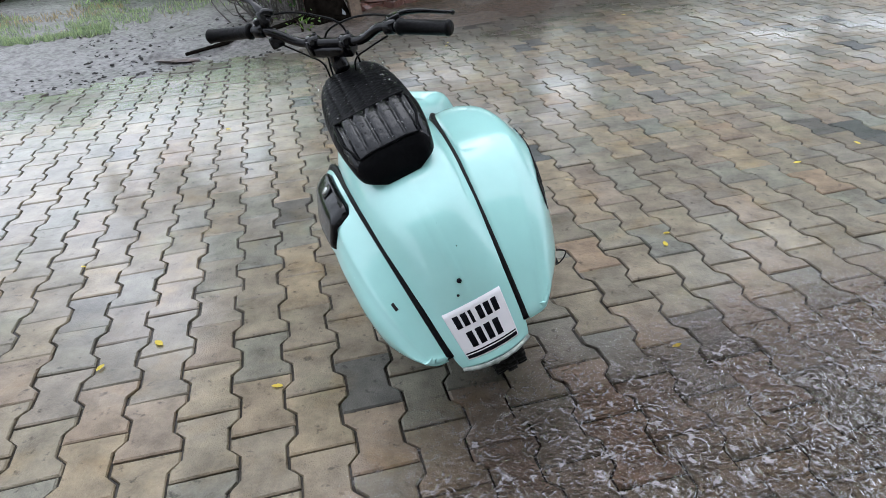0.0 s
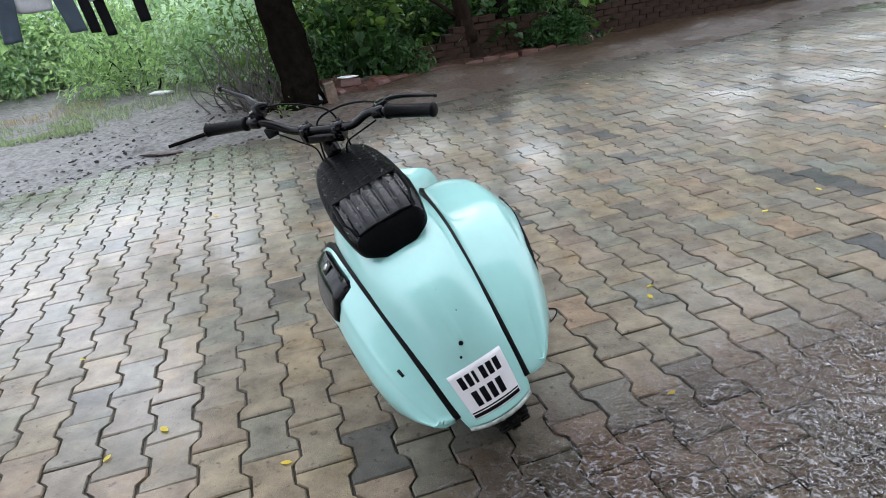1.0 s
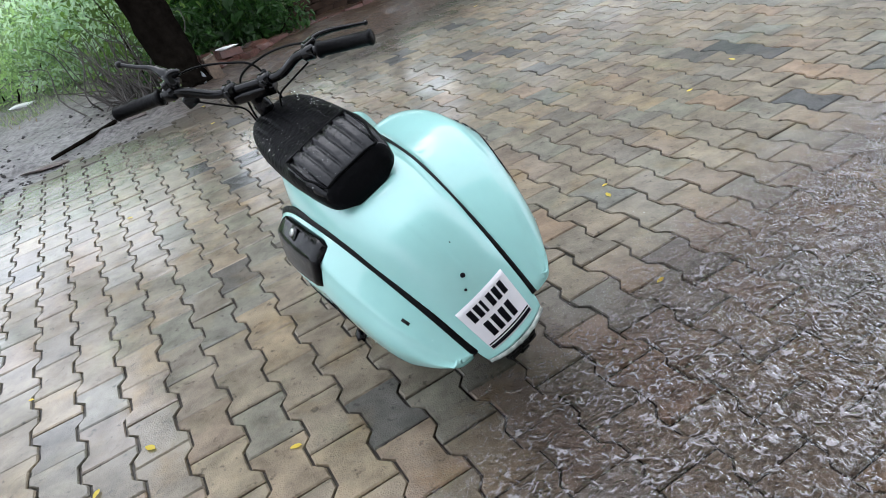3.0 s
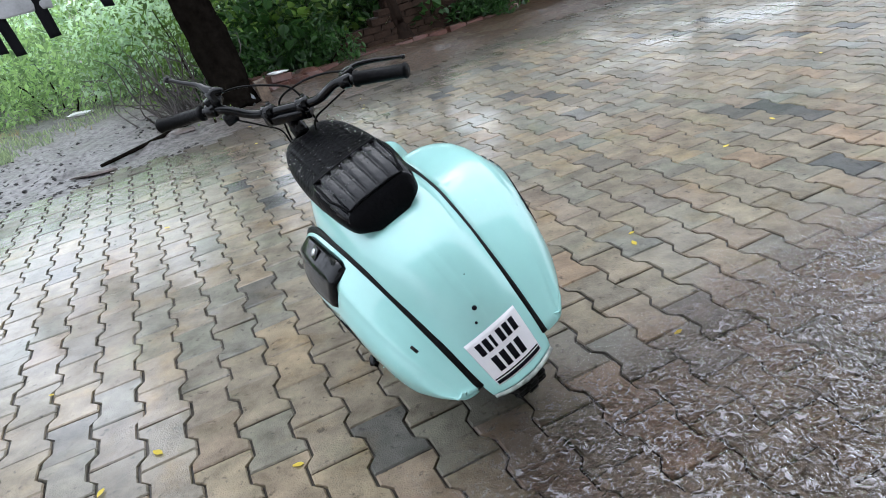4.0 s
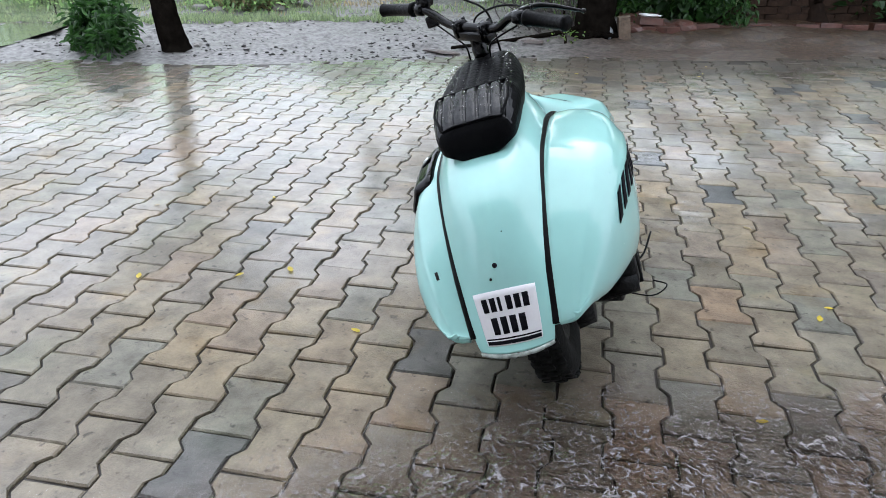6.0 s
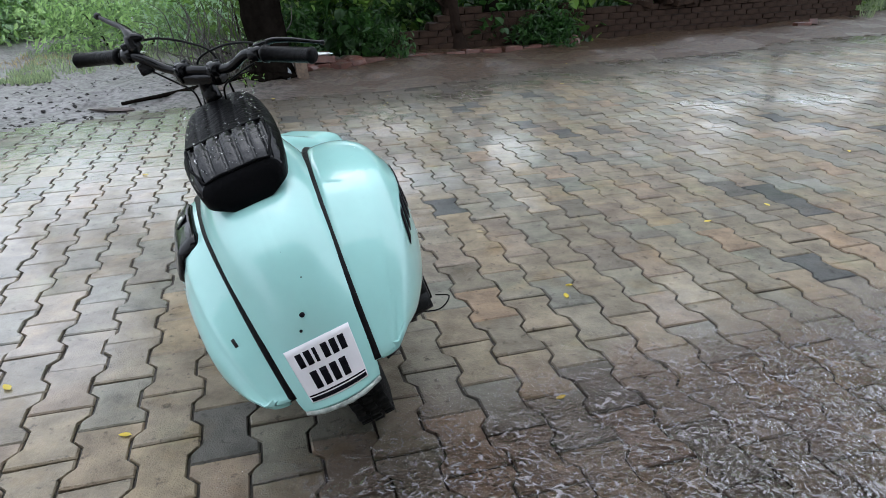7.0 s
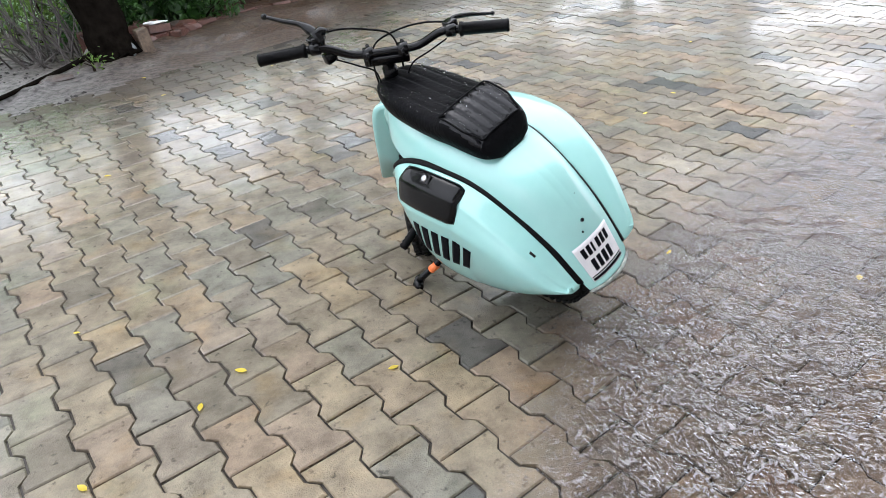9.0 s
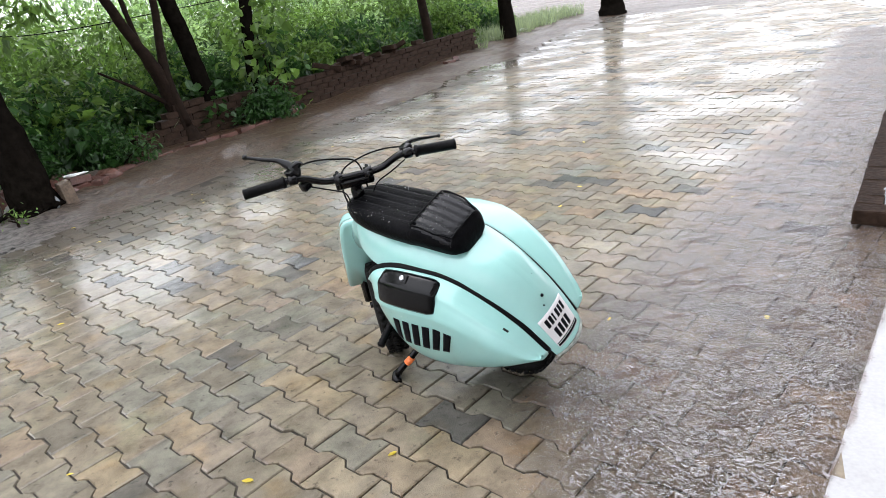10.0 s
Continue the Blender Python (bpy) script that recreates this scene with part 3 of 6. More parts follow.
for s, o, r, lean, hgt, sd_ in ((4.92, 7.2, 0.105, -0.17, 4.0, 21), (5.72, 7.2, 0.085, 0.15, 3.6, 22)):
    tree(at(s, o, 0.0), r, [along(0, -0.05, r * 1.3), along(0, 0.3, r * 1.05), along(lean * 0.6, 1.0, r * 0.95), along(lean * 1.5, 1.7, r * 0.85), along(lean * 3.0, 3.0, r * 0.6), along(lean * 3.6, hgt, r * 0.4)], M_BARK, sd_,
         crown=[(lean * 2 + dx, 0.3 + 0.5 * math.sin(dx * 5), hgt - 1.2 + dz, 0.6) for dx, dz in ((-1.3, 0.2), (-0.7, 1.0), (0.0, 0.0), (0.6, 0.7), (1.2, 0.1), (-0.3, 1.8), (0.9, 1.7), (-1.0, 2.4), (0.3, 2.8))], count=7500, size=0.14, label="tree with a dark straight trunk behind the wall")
tree(at(10.0, 7.0, 0.0), 0.09, [(0, 0, -0.05, 0.13), (0, 0, 0.4, 0.085), (-0.08, 0, 1.5, 0.075), (-0.1, 0.1, 3.5, 0.05)], M_BARK2, 23,
     crown=[(dx, 0.3, 2.4 + dz, 0.6) for dx, dz in ((-1.2, 0.2), (-0.6, 1.0), (0.1, 0.1), (0.7, 0.8), (1.3, 0.2), (-0.2, 1.9), (0.9, 1.9), (-1.9, 0.8), (-2.6, 0.3), (-2.2, 1.8))], count=7500, size=0.19, label="thin tree with a brown trunk beside the wall end")
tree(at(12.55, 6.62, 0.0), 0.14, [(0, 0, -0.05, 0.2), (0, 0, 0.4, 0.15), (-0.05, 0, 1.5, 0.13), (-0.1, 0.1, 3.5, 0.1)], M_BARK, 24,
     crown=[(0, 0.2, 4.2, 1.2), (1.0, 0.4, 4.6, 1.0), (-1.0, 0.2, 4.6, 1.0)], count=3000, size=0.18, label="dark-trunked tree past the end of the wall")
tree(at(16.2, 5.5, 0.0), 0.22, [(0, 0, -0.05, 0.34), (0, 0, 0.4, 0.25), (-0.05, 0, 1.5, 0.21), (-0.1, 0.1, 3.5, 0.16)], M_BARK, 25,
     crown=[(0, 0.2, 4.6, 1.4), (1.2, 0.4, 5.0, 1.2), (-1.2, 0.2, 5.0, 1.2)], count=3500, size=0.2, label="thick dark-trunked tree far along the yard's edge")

# the trees' crowns meet overhead in a dark canopy along the yard's far side
def canopy(host, spots, seed, count, size=0.2):
    """Leafy boughs of a host tree: spots are (s, o, z, radius) in the yard's directions."""
    rng = np.random.default_rng(seed)
    base = host.matrix_world.translation
    cs = [tuple(at(s, o, z) - base) for s, o, z, _ in spots]
    foliage("crown", rng, cs, [r for *_, r in spots], count, size, M_LEAF, host, flat=0.7)
    for c in cs:
        bm = bmesh.new()
        tube(bm, spline([(-0.3 if host is TREES[0] else 0.0, 0.0, 2.4), (c[0] * 0.4, c[1] * 0.4, 2.9), (c[0], c[1], c[2])], 4), np.linspace(0.07, 0.015, 9), 6)
        part("limb", bm, M_BARK, host)


TREES = [o for o in scene.objects if o.name.startswith("tree") and o.parent is None]
bpy.context.view_layer.update()
rngk = np.random.default_rng(90)
for i_, (host, s_, o_, n_) in enumerate(zip(TREES, (2.0, -1.7, 4.2, 4.9, 5.8, 9.6, 12.6, 16.0), (6.9, 5.7, 7.3, 7.5, 7.4, 7.4, 7.2, 6.2), (8, 0, 6, 6, 6, 8, 7, 6))):
    if not n_:
        continue
    wide = 1.5 if i_ in (2, 3, 4) else 2.0
    canopy(host, [(s_ + rngk.uniform(-1, 1) * wide, o_ + rngk.uniform(-0.9, 1.6), 3.1 + 2.4 * rngk.random(), rngk.uniform(0.8, 1.2)) for _ in range(n_)], 900 + i_, 1000 * n_)
canopy(TREES[0], [(rngk.uniform(1.2, 3.0), rngk.uniform(8.2, 9.6), 2.1 + 2.6 * rngk.random(), 0.9) for _ in range(9)], 950, 9000)

# undergrowth behind the wall and the sand
rngs = np.random.default_rng(77)
k = 0
for s in np.arange(-9.0, 3.2, 1.15):
    k += 1
    o = 9.6 + rngs.uniform(-0.4, 0.9) + (1.0 if s < -5 else 0) + (2.6 if -2.9 < s < 0.6 else 0)
    # both leaf colours used here carry painted rain haze
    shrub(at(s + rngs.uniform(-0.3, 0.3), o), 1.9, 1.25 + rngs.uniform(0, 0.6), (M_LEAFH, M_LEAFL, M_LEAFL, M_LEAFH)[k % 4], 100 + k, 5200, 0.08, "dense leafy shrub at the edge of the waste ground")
for s in np.arange(-10.0, 22.0, 2.1):
    k += 1
    # haze on the far thicket comes from its paled leaf colours
    shrub(at(s + rngs.uniform(-0.5, 0.5), 13.0 + rngs.uniform(-0.8, 1.2)), 3.2, (2.0 if s < 1 else 2.4) + rngs.uniform(0, 0.5 if s < 1 else 1.0), ((M_LEAFH, M_LEAFL, M_LEAFH) if s < 2 else (M_LEAFL, M_LEAF, M_LEAFL))[k % 3], 200 + k, 8500, 0.11, "tall green thicket in the distance, paled for haze in its colour")
shrub(Vector((-5.85, 6.2, 0.0)), 0.6, 0.52, M_DRY, 790, 1200, 0.08, "straw-coloured creeper drooping over the ruined wall")
shrub(Vector((-6.1, 6.3, 0.0)), 1.3, 0.66, M_LEAFL, 791, 3000, 0.07, "pale-green creeper over the ruined wall's end")
for s in np.arange(3.0, 14.5, 0.8):
    k += 1
    h = 0.75 + rngs.uniform(0, 0.45)
    # the weeds' shade is in their leaf colour, most of all M_LEAFD
    shrub(at(s + rngs.uniform(-0.2, 0.2), 7.65 + rngs.uniform(0, 0.5)), 1.2, h, (M_LEAF, M_LEAFD, M_LEAFD)[k % 3], 300 + k, 2600, 0.10, "broad-leaved weeds growing behind the brick wall")
for s in np.arange(3.0, 18.0, 1.3):
    k += 1
    # one shrub in three takes the leaf colour lightened for haze
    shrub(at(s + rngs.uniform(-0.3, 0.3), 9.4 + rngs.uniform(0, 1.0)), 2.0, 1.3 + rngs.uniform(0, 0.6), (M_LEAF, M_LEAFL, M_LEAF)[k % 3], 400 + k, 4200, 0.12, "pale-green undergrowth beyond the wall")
for s, o, w, h in ((2.35, 6.95, 0.55, 0.6), (3.2, 7.1, 0.8, 0.5), (5.4, 6.72, 0.55, 0.5), (2.1, 7.5, 1.0, 1.3), (3.1, 7.9, 1.0, 1.2)):
    k += 1
    shrub(at(s, o), w, h, M_LEAFD if h < 0.7 else M_LEAF, 500 + k, 1800, 0.07, "weeds sprouting beside the rubble and brick edging")

# broad-leaved climbers on the trunks and big-leaved weeds behind the wall
for s, o, w, h, n_ in ((5.95, 7.12, 0.5, 1.7, 420), (6.2, 7.1, 0.5, 1.2, 300), (4.75, 7.25, 0.5, 0.9, 220), (3.4, 7.5, 0.9, 0.95, 380), (6.6, 7.5, 1.0, 0.8, 320), (2.8, 7.3, 0.7, 0.8, 260), (8.2, 7.7, 1.2, 0.85, 320)):
    k += 1
    shrub(at(s, o), w, h, M_LEAF if k % 3 == 0 else M_LEAFD, 600 + k, n_, 0.12, "climber with broad heart-shaped leaves on the trunk" if h > 1 else "weed with broad bright leaves behind the wall", narrow=0.85)


# ---- brick edging, wall, rubble ----
def brick_mesh(name, size, seed, mat):
    rng = np.random.default_rng(seed)
    bm = bmesh.new()
    block(bm, (0, 0, 0), size, 0.006)
    for v in bm.verts:
        v.co += Vector(rng.normal(size=3) * 0.0025)
    me = bpy.data.meshes.new(name)
    bm.to_mesh(me)
    bm.free()
    me.materials.append(mat)
    return me


BRICKS = [brick_mesh("brick", (0.225, 0.105, 0.07), i, M_BRICK) for i in range(4)]
WALLBRICKS = [brick_mesh("brick", (0.225, 0.11, 0.068), 10 + i, M_BRICKD) for i in range(4)]
rngb = np.random.default_rng(5)
TURN_E = math.atan2(E_DIR.y, E_DIR.x)


def piece(name, me, parent, m):
    ob = new(name, me)
    ob.parent = parent
    ob.matrix_local = m
    return ob


wall = thing("wall_yard", Matrix(), "low old brick wall stained dark by rain, its top broken", "wall", kind="structure")
bm = bmesh.new()
for s0, s1, o, h in ((3.4, 5.6, 7.0, 0.36), (5.55, 11.3, 6.78, 0.34)):
    s0 = max(s0, 4.0)
    m = pose(*at((s0 + s1) / 2, o + 0.055, h / 2 - 0.03), 0, 0, math.degrees(TURN_E))
    g = bmesh.ops.create_cube(bm, size=1.0)["verts"]
    bmesh.ops.scale(bm, vec=(s1 - s0, 0.085, h - 0.01), verts=g)
    bmesh.ops.transform(bm, matrix=m, verts=g)
part("mortar", bm, M_MORTAR, wall, smooth=False)
for s0, s1, o, rows_ in ((3.4, 5.6, 7.0, 6), (5.55, 11.3, 6.78, 6)):
    for r in range(rows_):
        for s in np.arange(s0 + (0.115 if r % 2 else 0.0), s1 - 0.1, 0.235):
            top_ = rows_ - 1.4 + 1.3 * noise.noise(Vector((s * 0.8, 3.0, 0))) + 0.35 * rngb.normal()
            if r > max(3.4, top_) or (s < 4.1 and r > 1 + (s - 3.4) * 5):
                continue
            jog = rngb.normal(size=3) * 0.004
            v = at(s + 0.112, o + 0.055 + jog[1], 0.02 + 0.075 * r + 0.034)
            piece("brick", WALLBRICKS[rngb.integers(4)], wall, pose(v.x, v.y, v.z, *(rngb.normal(size=2) * 0.8), math.degrees(TURN_E) + jog[0] * 200))

edging = thing("kerb_edging", Matrix(), "red bricks laid end to end along the soil's edge", "kerb", kind="structure")
for s in np.arange(2.9, 5.7, 0.245):
    v = at(s + rngb.normal() * 0.02, 6.66 + 0.05 * math.sin(s * 2.0) + rngb.normal() * 0.012, -0.006 + rngb.normal() * 0.008)
    piece("brick", BRICKS[rngb.integers(4)], edging, pose(v.x, v.y, v.z + 0.01, *(rngb.normal(size=2) * 4), math.degrees(TURN_E) + rngb.normal() * 6))

for s, o, z, rot in ((2.2, 6.55, 0.03, (10, 4, 60)), (2.35, 6.75, 0.03, (80, 0, 20)), (2.5, 6.6, 0.035, (0, 5, 10)), (2.45, 6.72, 0.105, (5, 8, 40)), (2.65, 6.7, 0.035, (0, 85, 70)),
                     (2.75, 6.6, 0.035, (4, 0, -20)), (2.6, 6.85, 0.1, (15, 0, 90)), (2.1, 6.7, 0.05, (90, 0, 35)), (1.95, 6.62, 0.08, (0, 88, 10)), (9.4, 6.3, 0.03, (0, 0, 20)), (9.7, 6.35, 0.03, (0, 20, 70))):
    b = tagged(new("brick", BRICKS[rngb.integers(4)]), "broken red brick lying in a rubble heap", "brick", "bricks in the rubble")
    v = at(s, o, z)
    b.matrix_world = pose(v.x, v.y, v.z, *rot)


def stone(pos, size, seed, mat, label="pale broken stone on the soil", name="stone", category="stone"):
    bm = bmesh.new()
    bmesh.ops.create_icosphere(bm, subdivisions=2, radius=1.0)
    for v in bm.verts:
        d = 1 + 0.35 * noise.noise(v.co * 1.2 + Vector((seed * 3.1, 0, 0)))
        v.co = Vector((v.co.x * size[0], v.co.y * size[1], v.co.z * size[2])) * d
    ob = mesh_ob(name, bm, mat, False)
    ob.matrix_world = Matrix.Translation(Vector(pos))
    return tagged(ob, label, category)


M_STONE = material("pale_stone", (0.15, 0.14, 0.13), rough=0.6, noise_scale=15.0, vary=0.4, bump=0.5)
M_RUBBLE = material("wet_rubble", (0.050, 0.036, 0.030), rough=0.6, noise_scale=12.0, vary=0.6, bump=0.7, bump_scale=40.0, coat=0.3)
rngr = np.random.default_rng(61)
for i in range(22):
    s_, o_ = 1.95 + 1.0 * rngr.random(), 6.42 + 0.4 * rngr.random()
    r_ = 0.035 + 0.06 * rngr.random()
    stone(at(s_, o_, r_ * 0.4), (r_ * 1.3, r_, r_ * 0.75), 70 + i, (M_RUBBLE, M_BRICK, M_STONE, M_RUBBLE)[i % 4], "broken wet lump of masonry in the rubble heap", "rubble", "rubble")
M_LITTER = material("white_litter", (0.75, 0.76, 0.76), rough=0.4, vary=0.08)
stone(at(5.7, 6.6, 0.05), (0.08, 0.06, 0.075), 2, M_BRICK, "rounded lump of brick by the wall")
for i, (s, o) in enumerate(((-1.35, 8.2), (-1.7, 8.3), (-1.5, 8.5), (-2.0, 8.1), (-1.1, 8.6), (-2.3, 8.4), (-1.9, 8.6))):
    stone(at(s, o, 0.03), (0.1 + 0.03 * (i % 3), 0.08, 0.05), 20 + i, M_STONE)
stone(at(1.05, 8.9, 0.03), (0.16, 0.06, 0.025), 30, M_LITTER, "white plastic scrap lying on the grass", "litter", "litter")
stone(at(-1.55, 6.0, 0.0), (0.05, 0.05, 0.03), 31, M_STONE)
for i, (s, o) in enumerate(((12.9, 7.2), (13.3, 7.3), (14.2, 7.0))):
    stone(at(s, o, 0.03), (0.12, 0.07, 0.04), 33 + i, M_LITTER, "white litter at the far edge of the yard", "litter", "litter")

M_BAG = material("grey_sack", (0.14, 0.15, 0.16), rough=0.5, noise_scale=25.0, vary=0.5, bump=0.7, bump_scale=40.0)
stone(at(2.08, 6.14, 0.07), (0.075, 0.06, 0.10), 51, M_BAG, "crumpled grey sack slumped beside the trunk", "sack", "sack")
stone(Vector((-1.98, 5.79, 0.02)), (0.14, 0.08, 0.035), 53, M_RUBBLE, "flat wet stone at the tree's foot")
stone(Vector((-2.43, 5.07, 0.005)), (0.17, 0.05, 0.02), 54, M_RUBBLE, "flat dark slab sunk in the wet sand")
M_BRICKT = material("tan_brick", (0.12, 0.085, 0.06), rough=0.6, noise_scale=14.0, vary=0.5, bump=0.6, coat=0.3)
block_mesh = brick_mesh("brick", (0.105, 0.08, 0.21), 33, M_BRICKT)
for s_, o_, z_, me_, rot_ in ((2.24, 6.12, 0.10, block_mesh, (4, -6, 25)), (2.50, 6.42, 0.04, BRICKS[0], (3, 0, 15)), (2.55, 6.45, 0.115, BRICKS[1], (-4, 6, 40)), (2.72, 6.38, 0.04, BRICKS[2], (0, 4, 75))):
    b = tagged(new("brick", me_), "tan brick standing on end beside the trunk" if me_ is block_mesh else "wet red brick stacked in the rubble heap", "brick", "bricks in the rubble")
    v = at(s_, o_, z_)
    b.matrix_world = pose(v.x, v.y, v.z, *rot_)
stone(at(2.55, 6.45, 0.165), (0.10, 0.05, 0.015), 55, M_LITTER, "white plastic scrap lying on the bricks", "litter", "litter")
shrub(Vector((-1.70, 5.98, 0.0)), 0.12, 0.15, M_LEAF, 801, 70, 0.035, "small green sprout at the tree's foot", stems=3)

# clods churned up in the wet sand
rngc = np.random.default_rng(41)
vv, ff = [], []
tmp = bmesh.new()
bmesh.ops.create_icosphere(tmp, subdivisions=1, radius=1.0)
lump = np.array([v.co[:] for v in tmp.verts])
lump_f = [[v.index for v in f.verts] for f in tmp.faces]
tmp.free()
for _ in range(2600):
    s, o = rngc.uniform(-6.5, 1.4), 5.35 + 2.0 * rngc.random() ** 1.3
    if noise.noise(Vector((s * 1.1, o * 1.6, 9.0))) < -0.05:
        continue
    r = 0.004 + 0.013 * rngc.random() ** 3
    c = at(s, o, soil_height(s, o))
    k_ = len(vv)
    vv += [tuple(c + Vector(q * r * (0.6 + 0.8 * rngc.random(3)) * np.array((1.3, 1.1, 0.7)))) for q in lump]
    ff += [tuple(k_ + i for i in f) for f in lump_f]
M_CLOD = material("wet_clods", (0.022, 0.020, 0.019), rough=0.7, noise_scale=30.0, vary=0.5, bump=0.4, spec=0.3)
tagged(raw_mesh("clods", vv, ff, M_CLOD), "dark clods of mud churned into the wet sand", "soil", kind="stuff")

# bricks fallen loose along the wall's broken top
for i in range(16):
    s = 6.6 + 2.2 * rngb.random()
    b = tagged(new("brick", WALLBRICKS[rngb.integers(4)]), "loose old brick on the wall's broken top", "brick", "bricks on the wall")
    v = at(s, 6.83 + rngb.normal() * 0.03, 0.40 + 0.07 * (i % 3 == 0))
    b.matrix_world = pose(v.x, v.y, v.z, rngb.normal() * 12, rngb.normal() * 12, rngb.uniform(0, 180))

# the low wall stub in the grass
stub = thing("wall_stub", Matrix(), "ruined stub of a dark brick wall in the weeds", "wall", kind="structure")
bm = bmesh.new()
p0, p1 = Vector((-5.75, 6.4, 0)), Vector((-6.85, 8.95, 0))
mid, ln = (p0 + p1) / 2, (p1 - p0).length
stub_turn = math.degrees(math.atan2((p1 - p0).y, (p1 - p0).x))
block(bm, (0, 0, 0.2), (ln, 0.2, 0.46), 0.01)
bmesh.ops.transform(bm, matrix=pose(mid.x, mid.y, 0.0, 0, 0, stub_turn), verts=bm.verts)
part("mortar", bm, M_MORTAR, stub, smooth=False)
for r in range(6):
    for i, s in enumerate(np.arange(-ln / 2 + (0.115 if r % 2 else 0), ln / 2 - 0.1, 0.235)):
        for side in (-1, 1):
            piece("brick", WALLBRICKS[(i + r) % 4], stub, pose(mid.x, mid.y, 0, 0, 0, stub_turn) @ pose(s + 0.112, side * 0.07, 0.03 + 0.076 * r, 0, 0, 0))

# raised brick bed beside the veranda
BED0, BED1 = Vector((1.984, 1.585)), Vector((3.926, 2.587))
bd = (BED1 - BED0).normalized()
bn = Vector((bd.y, -bd.x))
bed = thing("planter", Matrix(), "raised brick bed holding dark wet rubbish", "planter")
bed_turn = math.degrees(math.atan2(bd.y, bd.x))
for ln_, c, tn in ((2.4, BED0 + bd * 1.2 + bn * 0.055, bed_turn), (1.4, BED0 + bn * 0.7 + bd * 0.055, bed_turn - 90)):
    for r in range(1):
        for s in np.arange(-ln_ / 2, ln_ / 2 - 0.1, 0.235):
            piece("brick", WALLBRICKS[rngb.integers(4)], bed, pose(c.x, c.y, 0, 0, 0, tn) @ pose(s + 0.115 + (0.06 if r else 0), 0, 0.040, *(rngb.normal(size=3) * 1.5)))
bm = bmesh.new()
rows_ = []
for s in np.linspace(0.1, 2.4, 40):
    rows_.append([(*(BED0 + bd * s + bn * q), 0.062 + 0.03 * noise.noise(Vector((s * 7, q * 7, 0))) + 0.02 * noise.noise(Vector((s * 19, q * 19, 3)))) for q in np.linspace(0.1, 1.4, 24)])
grid_faces(bm, rows_)
M_TARP = material("wet_black_plastic", (0.03, 0.035, 0.035), rough=0.25, noise_scale=20.0, vary=0.7, bump=0.8, bump_scale=35.0, coat=0.5)
part("filling", bm, M_TARP, bed, "crumpled dark plastic and wet soil")

# fallen branch, twigs and litter by the tree
branch = thing("branch", Matrix(), "long thin dark branch lying on the wet sand", "branch")
bm = bmesh.new()
tube(bm, spline([(-2.42, 5.2, 0.02), (-2.15, 5.65, 0.03), (-1.85, 6.1, 0.06), (-1.65, 6.3, 0.12)], 6), np.linspace(0.014, 0.026, 19), 8)
part("wood", bm, M_BARK, branch)
twigs = thing("twig_heap", Matrix(), "heap of dry grey twigs leaning on the tree", "twigs", kind="stuff")
bm = bmesh.new()
rngt = np.random.default_rng(9)
for i in range(75):
    b = Vector((-2.05 + rngt.normal() * 0.16, 6.6 + rngt.normal() * 0.18, 0.0))
    e = b + Vector((rngt.normal() * 0.2 - 0.2, rngt.normal() * 0.24 + 0.1, 0.05 + 0.75 * rngt.random() ** 1.3))
    m1 = b.lerp(e, 0.35) + Vector(rngt.normal(size=3) * 0.06)
    m2 = b.lerp(e, 0.7) + Vector(rngt.normal(size=3) * 0.06)
    tube(bm, spline([b, m1, m2, e], 3), np.linspace(0.0085, 0.003, 10), 5)
M_TWIG = material("grey_twig", (0.060, 0.052, 0.047), rough=0.7, vary=0.4)
part("wood", bm, M_TWIG, twigs)

# ---- washing on a line ----
lineA, lineB = Vector((-4.62, 4.02, 1.62)), Vector((-1.72, 6.45, 1.66))
cl = thing("clothes_line", Matrix(), "sagging wire strung between two trees", "clothes line")
bm = bmesh.new()
tube(bm, [lineA.lerp(lineB, u) - Vector((0, 0, 0.12 * math.sin(math.pi * u))) for u in np.linspace(0, 1, 14)], 0.004, 6)
part("wire", bm, M_BLACK, cl)


def hung(s, z):
    p = lineA + (lineB - lineA).normalized() * s
    return Vector((p.x, p.y, z))


def cloth_part(name, parent, top, foot, w0, w1, mat, seed, label=""):
    """A limp double sheet from the line to its hem, in folds; (s, z) at both ends."""
    d = (lineB - lineA).normalized()
    nrm = Vector((-d.y, d.x, 0))
    bm = bmesh.new()
    rows = []
    for v in np.linspace(0, 1, 22):
        c = hung(top[0] + (foot[0] - top[0]) * v, top[1] + (foot[1] - top[1]) * v)
        w = w0 + (w1 - w0) * v ** 0.7
        ring = []
        for a in np.linspace(0, 2 * math.pi, 28, endpoint=False):
            x = w / 2 * math.copysign(abs(math.cos(a)) ** 0.7, math.cos(a))
            y = (0.006 + 0.02 * min(1, v * 3)) * math.sin(a) + 0.022 * v * noise.noise(Vector((x * 22 + seed, v * 2.5, seed))) + 0.012 * noise.noise(Vector((x * 9, v * 7, seed + 4)))
            ring.append(c + d * x + nrm * y + Vector((0, 0, 0.012 * v * noise.noise(Vector((x * 14, 2.0, seed))))))
        rows.append(ring)
    grid_faces(bm, rows, wrap=True, caps=True)
    return part(name, bm, mat, parent, label)


